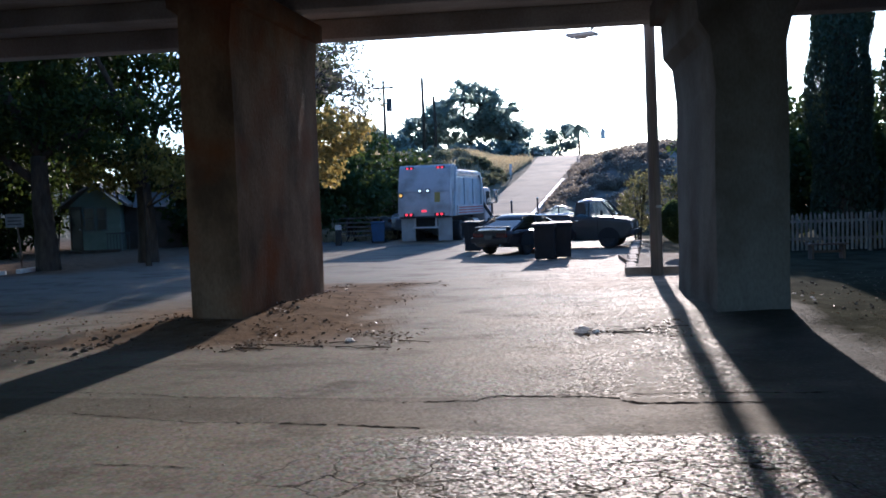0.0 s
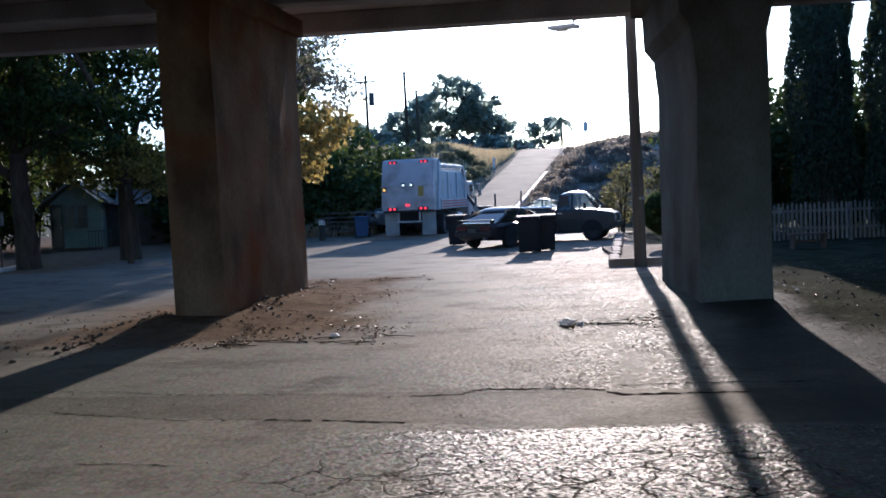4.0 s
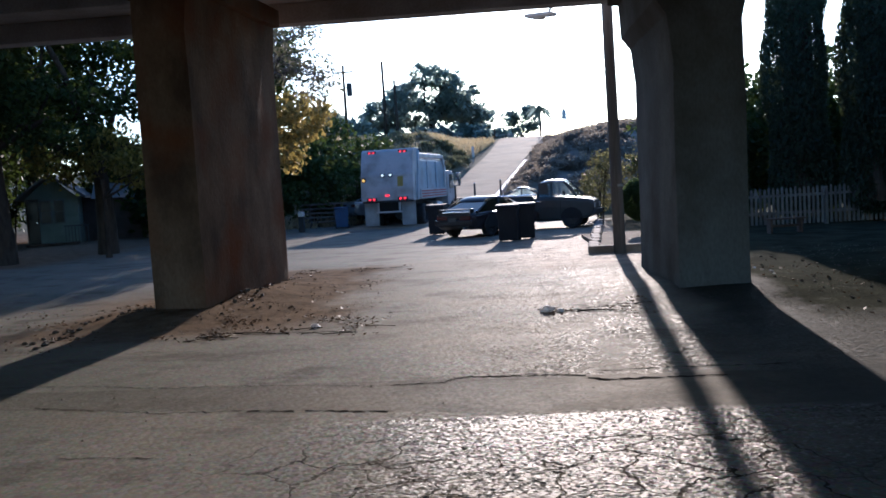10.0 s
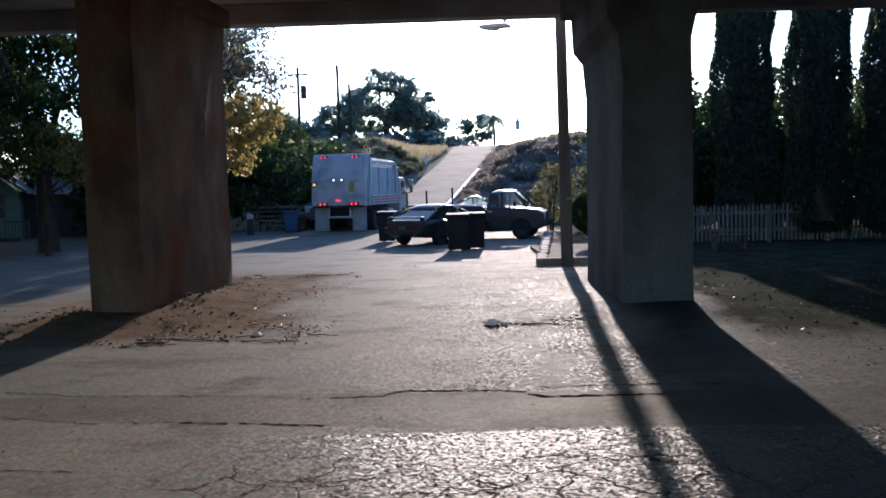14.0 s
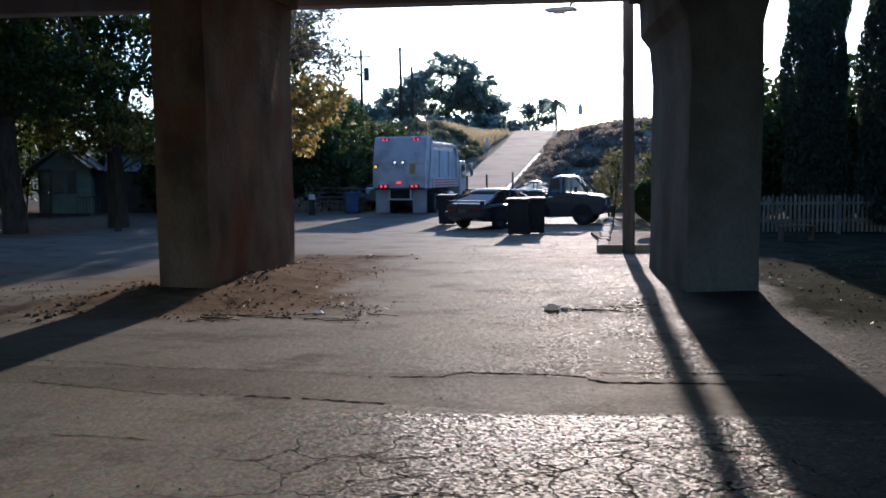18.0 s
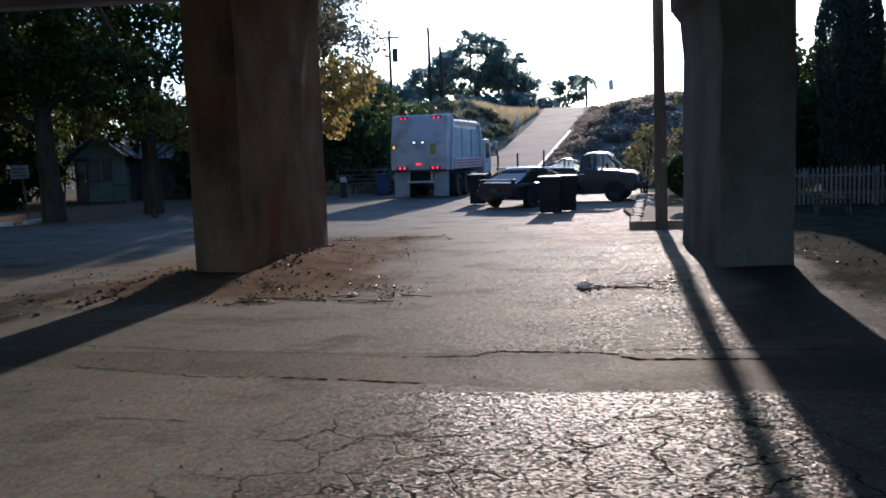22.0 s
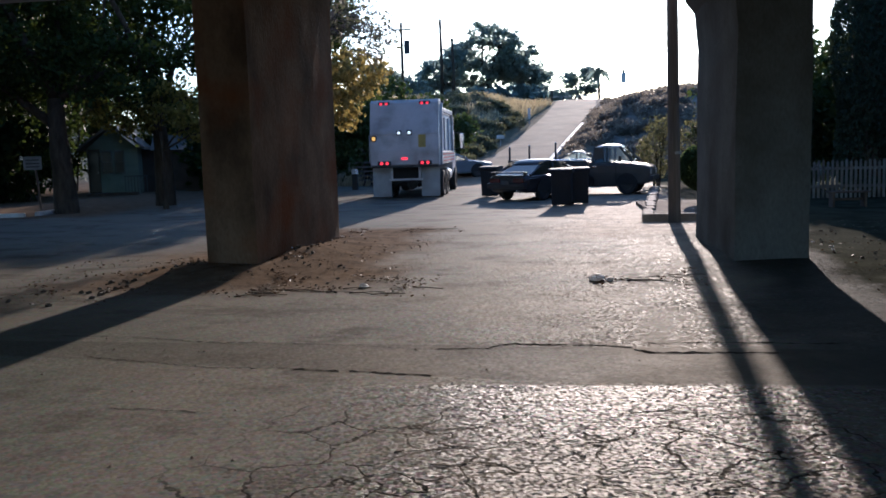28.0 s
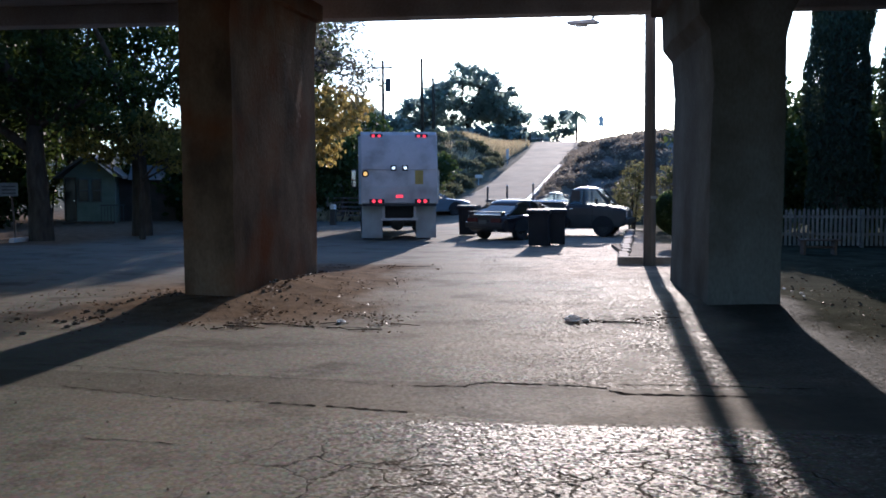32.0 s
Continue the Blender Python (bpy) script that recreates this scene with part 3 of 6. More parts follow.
build_ground()


def build_ramp():
    rows, verts, faces = np.arange(38.5, 100, 0.8), [], []
    for y in rows:
        w = 2.0 + 0.006 * (y - 50) + 1.6 * (1 - smooth(y, 39, 47))
        for k in range(7):
            lo = w - road_inset(y)
            x = ramp_mid(y) - lo + (w + lo) * k / 6
            verts.append((x, y, max(ramp_z(y), 0) + 0.03 + 0.02 * (1 - abs(k - 3) / 3) * smooth(y, 39, 44) - 0.028 * (1 - smooth(y, 38.5, 40))))
    for j in range(len(rows) - 1):
        for i in range(6):
            faces.append((j * 7 + i, j * 7 + i + 1, j * 7 + 8 + i, j * 7 + 7 + i))
    tagged(raw("road", verts, faces, RAMP, smooth=True), "pale worn road climbing straight up the hill", "road", kind="structure")
    # the white wall along its edge
    pts = [(ramp_mid(y) + 2.3 + 0.006 * (y - 50), y, ramp_z(y)) for y in np.arange(47, 62.1, 1.5)]
    wall = thing("parapet_wall", pose(0, 0, 0), "low white painted wall along the edge of the hill road", "wall", kind="structure")
    for a, b in zip(pts, pts[1:]):
        bm = prism([(a[1], a[2] - 0.15), (b[1] - 0.012, b[2] - 0.15), (b[1] - 0.012, b[2] + 0.3), (a[1], a[2] + 0.3)], "x", a[0], a[0] + 0.22, 0.02)
        for v in bm.verts:
            v.co.x += (v.co.y - a[1]) * 0.126
        part("block", bm, WHITEPAINT, wall)


build_ramp()


def build_bridge():
    b = thing("bridge", pose(0, 0, 0), "old concrete road bridge on slab piers with flared heads", "bridge", kind="structure")
    r, f = 2.4, 3.45
    right = [(r, -0.4), (f, -0.4), (f, 3.95), (f + 0.08, 4.3), (f + 0.28, 4.72), (f + 0.6, 5.3), (r - 0.43, 5.3), (r - 0.43, 4.94), (r - 0.24, 4.92), (r - 0.2, 4.31), (r - 0.04, 4.08), (r + 0.02, 3.4)]
    left = [(-5.7, -0.4), (-4.87, -0.4), (-4.87, 4.35), (-4.82, 4.95), (-4.7, 4.97), (-4.7, 5.3), (-5.9, 5.3), (-5.9, 4.95), (-5.7, 4.9)]
    outer = [(u - 7.75, v) for u, v in left]
    for pts, y0, y1, seed, skew in ((left, 13.3, 17.1, 1, 0.085), (right, 13.4, 17.1, 2, -0.012), (outer, 13.3, 17.1, 3, 0.085)):
        bm = prism(pts, "y", y0, y1)
        bmesh.ops.triangulate(bm, faces=[f for f in bm.faces if len(f.verts) > 4])
        bmesh.ops.bisect_plane(bm, geom=bm.verts[:] + bm.edges[:] + bm.faces[:], plane_co=(0, 0, 0.6), plane_no=(0, 0, 1))
        for z in (1.3, 2.0, 2.7, 3.3):
            bmesh.ops.bisect_plane(bm, geom=bm.verts[:] + bm.edges[:] + bm.faces[:], plane_co=(0, 0, z), plane_no=(0, 0, 1))
        for k in range(1, 7):
            bmesh.ops.bisect_plane(bm, geom=bm.verts[:] + bm.edges[:] + bm.faces[:], plane_co=(0, y0 + (y1 - y0) * k / 7, 0), plane_no=(0, 1, 0))
        for v in bm.verts:
            v.co.x += skew * (v.co.y - y0) * (1 if seed == 2 or v.co.x > pts[0][0] + 0.3 else -0.15)
            if v.co.z < 5:
                v.co += noise.noise_vector(v.co * 1.1 + Vector((seed * 5, 0, 0))) * 0.028 + noise.noise_vector(v.co * 3.7 + Vector((0, seed * 3, 0))) * 0.018
        part("pier", bm, PALECONCRETE if seed == 2 else CONCRETE, b, "rust-brown stained concrete slab pier" if seed != 2 else "grey weathered concrete slab pier")
    part("deck_slab", boxed(-60, 60, -9, 18.75, 5.7, 6.15), DECK, b)
    for y0, y1, z0 in ((18.3, 18.75, 5.28), (15.8, 16.2, 5.35), (13.3, 13.75, 5.28), (9.0, 9.45, 5.28), (4.5, 4.95, 5.28), (-0.5, -0.05, 5.28), (-5.0, -4.55, 5.28), (-9, -8.55, 5.28)):
        part("girder", boxed(-60, 60, y0, y1, z0, 5.698, 0.03), DECK, b)
    for y0, y1 in ((-9.1, -8.85), (18.6, 18.87)):
        part("parapet", boxed(-60, 60, y0, y1, 6.15, 7.1, 0.03), DECK, b)


build_bridge()


# ---- vehicles ----
def paint(name, col, rough=0.25, clear=1.0, metal=0.0):
    return mat(name, col, tuple(c * 0.8 for c in col), 1.5, rough, rough + 0.15, bump=0.0, metal=metal, clear=clear, dirt=(0.11, 0.1, 0.095), dirt_amount=0.18, dirt_scale=2.0)


CHROME = mat("chrome", (0.75, 0.75, 0.76), (0.6, 0.6, 0.62), 8, 0.12, bump=0, metal=1.0)
RED_LAMP, WHITE_LAMP, AMBER_LAMP = lamp_mat("red_lamp", (1.0, 0.04, 0.06), 0.7), lamp_mat("white_lamp", (1.0, 0.97, 0.9), 0.6), lamp_mat("amber_lamp", (1.0, 0.5, 0.1), 0.5)
RED_LENS, CLEAR_LENS = mat("red_lens", (0.09, 0.008, 0.012), None, 5, 0.15, bump=0), mat("clear_lens", (0.6, 0.6, 0.6), None, 5, 0.1, bump=0)
SEAT = mat("dark_cloth", (0.05, 0.05, 0.055), None, 10, 0.9)


# pale roof coat: the bright glint on a roof is put into its base colour
GLINTCOAT = mat("roof_glint_coat", (0.62, 0.59, 0.64), (0.5, 0.475, 0.53), 2.0, 0.28, 0.4, bump=0.0, clear=0.5)


def wheel(parent, x, y, r, width, material_rim=None, spokes=5):
    """A wheel whose axle lies along x: tyre with a rounded shoulder, dished rim, hub."""
    w = new("wheel")
    w.parent, w.matrix_basis = parent, pose(x, y, r)
    side = 1 if x > 0 else -1
    prof = [(-width / 2, r * 0.62), (-width / 2, r * 0.9), (-width * 0.38, r), (width * 0.38, r), (width / 2, r * 0.9), (width / 2, r * 0.62)]
    bm, rings, k = bmesh.new(), [], 22
    for i in range(k):
        a = 2 * math.pi * i / k
        rings.append([bm.verts.new((u, math.cos(a) * v, math.sin(a) * v)) for u, v in prof])
    for i in range(k):
        p, q = rings[i], rings[(i + 1) % k]
        for j in range(len(prof)):
            bm.faces.new((p[j], p[(j + 1) % len(prof)], q[(j + 1) % len(prof)], q[j]))
    bmesh.ops.recalc_face_normals(bm, faces=bm.faces[:])
    part("tyre", bm, RUBBER, w, smooth=True)
    bm = rodded((-width * 0.3, 0, 0), (width * 0.3, 0, 0), r * 0.63, sides=20)
    for i in range(spokes):
        m = Matrix.Rotation(2 * math.pi * i / spokes, 4, "X")
        box(bm, side * width * 0.3 - 0.015, side * width * 0.3 + 0.015, -0.04, 0.04, 0.05, r * 0.58, m=m)
    rod(bm, (side * width * 0.3, 0, 0), (side * width * 0.42, 0, 0), r * 0.2, r * 0.15)
    part("rim", bm, material_rim or STEEL, w)
    return w


def lofted(stations, material, parent, name, label=""):
    """A body shell: stations along y of (y, low z, belt z, top z, half width low, half width belt, half width top)."""
    bm, rings = bmesh.new(), []
    for y, z0, z1, z2, w0, w1, w2 in stations:
        half = [(w0 * 0.92, z0), (w0, z0 + 0.06), (w1, z1 - (z1 - z0) * 0.35), (w1, z1), (w2, z2 - 0.02), (w2 * 0.85, z2)]
        pts = half + [(-u, v) for u, v in half[::-1]]
        rings.append([bm.verts.new((u, y, v)) for u, v in pts])
    n = len(rings[0])
    for p, q in zip(rings, rings[1:]):
        for j in range(n):
            bm.faces.new((p[j], q[j], q[(j + 1) % n], p[(j + 1) % n]))
    bm.faces.new(rings[0]), bm.faces.new(rings[-1][::-1])
    bmesh.ops.recalc_face_normals(bm, faces=bm.faces[:])
    bmesh.ops.bevel(bm, geom=[e for e in bm.edges if e.calc_face_angle(0) > 0.5], offset=0.03, segments=2, affect="EDGES")
    return part(name, bm, material, parent, label, smooth=False)


def pane(name, corners, material, parent, thick=0.012, label=""):
    """A slab of glass on four corners."""
    c = [Vector(p) for p in corners]
    nrm = (c[1] - c[0]).cross(c[3] - c[0]).normalized() * thick
    bm = bmesh.new()
    a, b = [bm.verts.new(p) for p in c], [bm.verts.new(p + nrm) for p in c]
    bm.faces.new(a[::-1]), bm.faces.new(b)
    for i in range(4):
        bm.faces.new((a[i], a[(i + 1) % 4], b[(i + 1) % 4], b[i]))
    bmesh.ops.recalc_face_normals(bm, faces=bm.faces[:])
    ob = part(name, bm, material, parent, label)
    ob.visible_shadow = False
    return ob


def greenhouse(parent, colour, y0, y1, y2, y3, zb, zt, wb, wt, glass=None, skin=None, dome=1.0):
    """Cabin above the belt: y0 to y3 at the belt, y1 to y2 at the roof; roof skin, pillars and panes."""
    glass = glass or GLASS
    bm, rings = bmesh.new(), []
    for k in range(9):
        u = -1 + k / 4
        y = (y1 + y2) / 2 + (y2 - y1) / 2 * u
        ring = []
        for j in range(9):
            s = -1 + j / 4
            ring.append(bm.verts.new((s * wt * (1 - 0.04 * u * u), y, zt + 0.05 - (0.09 * u ** 4 + 0.07 * u * u) * (dome if u < 0 else min(1, dome)) - 0.06 * s ** 4)))
        rings.append(ring)
    top = [f for p, q in zip(rings, rings[1:]) for f in [bm.faces.new((p[j], p[j + 1], q[j + 1], q[j])) for j in range(8)]]
    bm.normal_update()
    bmesh.ops.solidify(bm, geom=top, thickness=0.03)
    bmesh.ops.recalc_face_normals(bm, faces=bm.faces[:])
    part("roof", bm, skin or colour, parent, "roof skin coloured pale as a bright sky glint" if skin else "", smooth=True)
    low = [(-wb, y0, zb), (wb, y0, zb), (wb, y3, zb), (-wb, y3, zb)]
    za, zc = zt + 0.03 - 0.16 * dome, zt + 0.03 - 0.16 * min(1, dome)
    top = [(-wt, y1, za), (wt, y1, za), (wt, y2, zc), (-wt, y2, zc)]
    for lo, hi in zip(low, top):
        part("pillar", rodded(lo, hi, 0.05, 0.04, 6), colour, parent)
    mid = (y1 + y2) / 2
    for s in (-1, 1):
        part("pillar", rodded((s * wb, mid, zb), (s * wt, mid, zt - 0.04), 0.045, 0.035, 6), colour, parent)
        pane("side_window", [(s * (wb - 0.02), y0 + 0.05, zb), (s * (wb - 0.02), mid, zb), (s * (wt - 0.02), mid, zt - 0.05), (s * (wt - 0.02), y1 + 0.03, zt - 0.05)], glass, parent)
        pane("side_window", [(s * (wb - 0.02), mid, zb), (s * (wb - 0.02), y3 - 0.05, zb), (s * (wt - 0.02), y2 - 0.03, zt - 0.05), (s * (wt - 0.02), mid, zt - 0.05)], glass, parent)
    pane("rear_window", [low[0], low[1], top[1], top[0]], glass, parent)
    pane("windscreen", [low[3], low[2], top[2], top[3]], glass, parent)


def lamp_pair(parent, name, y, z, x, w, h, material, depth=0.04):
    for s in (-1, 1):
        part(name, boxed(s * x - w / 2, s * x + w / 2, y - depth / 2, y + depth / 2, z - h / 2, z + h / 2, 0.01), material, parent)


def coupe(name, m, colour, label, spoiler=True, length=4.7, wide=0.93, tall=1.29, low=0.24, skin=None):
    """A two-door car: nose at +y, middle at the origin."""
    c = thing(name, m, label, "car", "parked cars")
    h = length / 2
    b = tall * 0.62
    lofted([(-h, low + 0.16, b - 0.10, b + 0.02, wide * 0.8, wide * 0.86, wide * 0.8), (-h + 0.18, low + 0.04, b - 0.05, b + 0.06, wide * 0.92, wide * 0.97, wide * 0.86),
            (-h + 0.95, low, b, b + 0.05, wide, wide, wide * 0.88), (0, low, b - 0.02, b + 0.02, wide * 0.98, wide, wide * 0.9), (h - 1.5, low, b - 0.02, b + 0.05, wide, wide, wide * 0.88),
            (h - 0.45, low + 0.02, b - 0.12, b - 0.06, wide * 0.96, wide * 0.97, wide * 0.84), (h, low + 0.12, b - 0.22, b - 0.15, wide * 0.8, wide * 0.84, wide * 0.75)], colour, c, "body")
    if spoiler:   # a long fastback bubble
        greenhouse(c, colour, -h + 0.28, -h + 0.95, h - 1.8, h - 0.98, b + 0.03, tall, wide * 0.9, wide * 0.76, glass=TINTED, skin=skin, dome=1.25)
    else:
        greenhouse(c, colour, -h + 0.65, -h + 1.45, h - 2.15, h - 1.35, b + 0.03, tall, wide * 0.86, wide * 0.66, skin=skin)
    for s in (-1, 1):
        for y in (-h + 0.92, h - 0.88):
            wheel(c, s * (wide - 0.1), y, 0.32, 0.21, DARKSTEEL)
            # no arch is cut: a black half-disc on the side paints the shaded well
            part("wheel_well_shade", prism([(y + 0.4 * math.cos(a), 0.32 + 0.4 * math.sin(a)) for a in [math.pi * k / 10 for k in range(11)]], "x", s * (wide + 0.004) - 0.012, s * (wide + 0.004) + 0.012), RUBBER, c)
        part("mirror", boxed(s * (wide + 0.02) - 0.08, s * (wide + 0.02) + 0.08, h - 1.62, h - 1.5, b + 0.05, b + 0.17, 0.02), colour, c)
        part("door_handle", boxed(s * (wide + 0.012) - 0.015, s * (wide + 0.012) + 0.015, -0.42, -0.24, b - 0.12, b - 0.09, 0.006), CHROME, c)
        part("seat", boxed(s * 0.38 - 0.24, s * 0.38 + 0.24, -0.1, 0.12, 0.4, tall - 0.3, 0.06), SEAT, c)
    part("rear_bumper", boxed(-wide * 0.92, wide * 0.92, -h - 0.07, -h + 0.1, low + 0.18, low + 0.36, 0.04), colour, c)
    part("front_bumper", boxed(-wide * 0.88, wide * 0.88, h - 0.1, h + 0.07, low + 0.14, low + 0.32, 0.04), colour, c)
    lamp_pair(c, "tail_light", -h - 0.005, b - 0.13, wide * 0.58, 0.42, 0.13, RED_LENS)
    lamp_pair(c, "headlight", h + 0.005, b - 0.27, wide * 0.58, 0.3, 0.12, CLEAR_LENS)
    part("number_plate", boxed(-0.16, 0.16, -h - 0.085, -h - 0.068, low + 0.30, low + 0.43, 0.004), SHADEDWHITE, c)
    part("exhaust", rodded((0.45, -h - 0.05, low + 0.1), (0.45, -h + 0.3, low + 0.1), 0.035), STEEL, c)
    if spoiler:
        bm = boxed(-wide * 0.84, wide * 0.84, -h + 0.02, -h + 0.26, b + 0.12, b + 0.15, 0.012)
        for s in (-1, 1):
            box(bm, s * wide * 0.78 - 0.03, s * wide * 0.78 + 0.03, -h + 0.06, -h + 0.22, b + 0.03, b + 0.14)
        part("spoiler", bm, colour, c)
    return c


def pickup(name, m, colour, label):
    """A full-size pickup: nose at +y."""
    c = thing(name, m, label, "pickup truck", "parked cars")
    lofted([(-1.75, 0.42, 1.1, 1.17, 0.84, 0.88, 0.85), (-1.65, 0.34, 1.11, 1.18, 0.88, 0.91, 0.88), (0.16, 0.3, 1.11, 1.18, 0.88, 0.91, 0.88)], colour, c, "bed")
    part("bed_floor", boxed(-0.76, 0.76, -1.6, 0.02, 1.183, 1.19), RUBBER, c)
    lofted([(0.2, 0.28, 1.04, 1.14, 0.88, 0.92, 0.86), (1.1, 0.28, 1.04, 1.14, 0.88, 0.92, 0.86), (1.35, 0.3, 1.01, 1.12, 0.88, 0.91, 0.84), (2.05, 0.34, 0.94, 1.03, 0.87, 0.88, 0.82), (2.28, 0.42, 0.86, 0.95, 0.8, 0.84, 0.78)], colour, c, "body")
    greenhouse(c, colour, 0.3, 0.38, 1.24, 1.68, 1.13, 1.7, 0.84, 0.7, glass=TINTED, skin=GLINTCOAT, dome=0.45)
    part("rear_quarter", prism([(0.28, 1.12), (0.72, 1.12), (0.66, 1.62), (0.38, 1.64)], "x", -0.8, 0.8, 0.02), colour, c)
    bm = boxed(-0.84, 0.84, -1.67, -1.61, 1.17, 1.24, 0.015)
    for s in (-1, 1):
        box(bm, s * 0.85 - 0.05, s * 0.85 + 0.05, -1.65, 0.1, 1.17, 1.24, 0.015)
    part("bed_rail", bm, CHROME, c)
    for s in (-1, 1):
        for y in (-0.95, 1.5):
            wheel(c, s * 0.8, y, 0.35, 0.24, DARKSTEEL)
            # black half-disc laid on the side in place of the well's shade
            part("wheel_well_shade", prism([(y + 0.39 * math.cos(a), 0.35 + 0.39 * math.sin(a)) for a in [math.pi * k / 10 for k in range(11)]], "x", s * 0.912 - 0.012, s * 0.912 + 0.012), RUBBER, c)
        part("mirror", boxed(s * 1.02 - 0.1, s * 1.02 + 0.1, 1.25, 1.33, 1.14, 1.33, 0.02), DARKSTEEL, c)
        part("door_handle", boxed(s * 0.925 - 0.012, s * 0.925 + 0.012, 0.3, 0.46, 0.97, 1.0, 0.005), CHROME, c)
        part("door_seam", boxed(s * 0.918 - 0.006, s * 0.918 + 0.006, 1.12, 1.135, 0.42, 1.06), RUBBER, c)
    part("rear_bumper", boxed(-0.88, 0.88, -1.89, -1.73, 0.52, 0.68, 0.02), CHROME, c)
    part("front_bumper", boxed(-0.88, 0.88, 2.26, 2.38, 0.48, 0.64, 0.02), DARKSTEEL, c)
    part("grille", boxed(-0.4, 0.4, 2.27, 2.3, 0.66, 0.84, 0.01), DARKSTEEL, c)
    part("tailgate", boxed(-0.74, 0.74, -1.775, -1.745, 0.64, 1.14, 0.01), colour, c)
    lamp_pair(c, "tail_light", -1.755, 0.92, 0.8, 0.12, 0.34, RED_LENS)
    lamp_pair(c, "headlight", 2.29, 0.78, 0.6, 0.28, 0.18, CLEAR_LENS)
    return c


TRUCKWHITE = mat("truck_white", (0.5, 0.51, 0.54), (0.4, 0.41, 0.44), 1.2, 0.4, bump=0.05, dirt=(0.2, 0.18, 0.16), dirt_amount=0.55, dirt_scale=1.4)
TRUCKGREY = mat("truck_grey", (0.52, 0.5, 0.52), (0.42, 0.405, 0.42), 1.2, 0.5, bump=0.08, dirt=(0.17, 0.15, 0.13), dirt_amount=0.6, dirt_scale=1.6)
TRUCKBLUE = mat("truck_pale_blue", (0.42, 0.47, 0.54), (0.34, 0.385, 0.45), 1.2, 0.4, bump=0.05, dirt=(0.17, 0.16, 0.15), dirt_amount=0.5, dirt_scale=1.4)
FLAP = mat("pale_mudflap", (0.36, 0.37, 0.38), (0.27, 0.27, 0.27), 2, 0.75, bump=0.1, dirt=(0.14, 0.12, 0.1), dirt_amount=0.7)
STRIPE = mat("red_stripe", (0.42, 0.06, 0.06), None, 4, 0.5, bump=0)
OCHRE = mat("faded_ochre_notice", (0.40, 0.30, 0.08), None, 5, 0.6, bump=0)


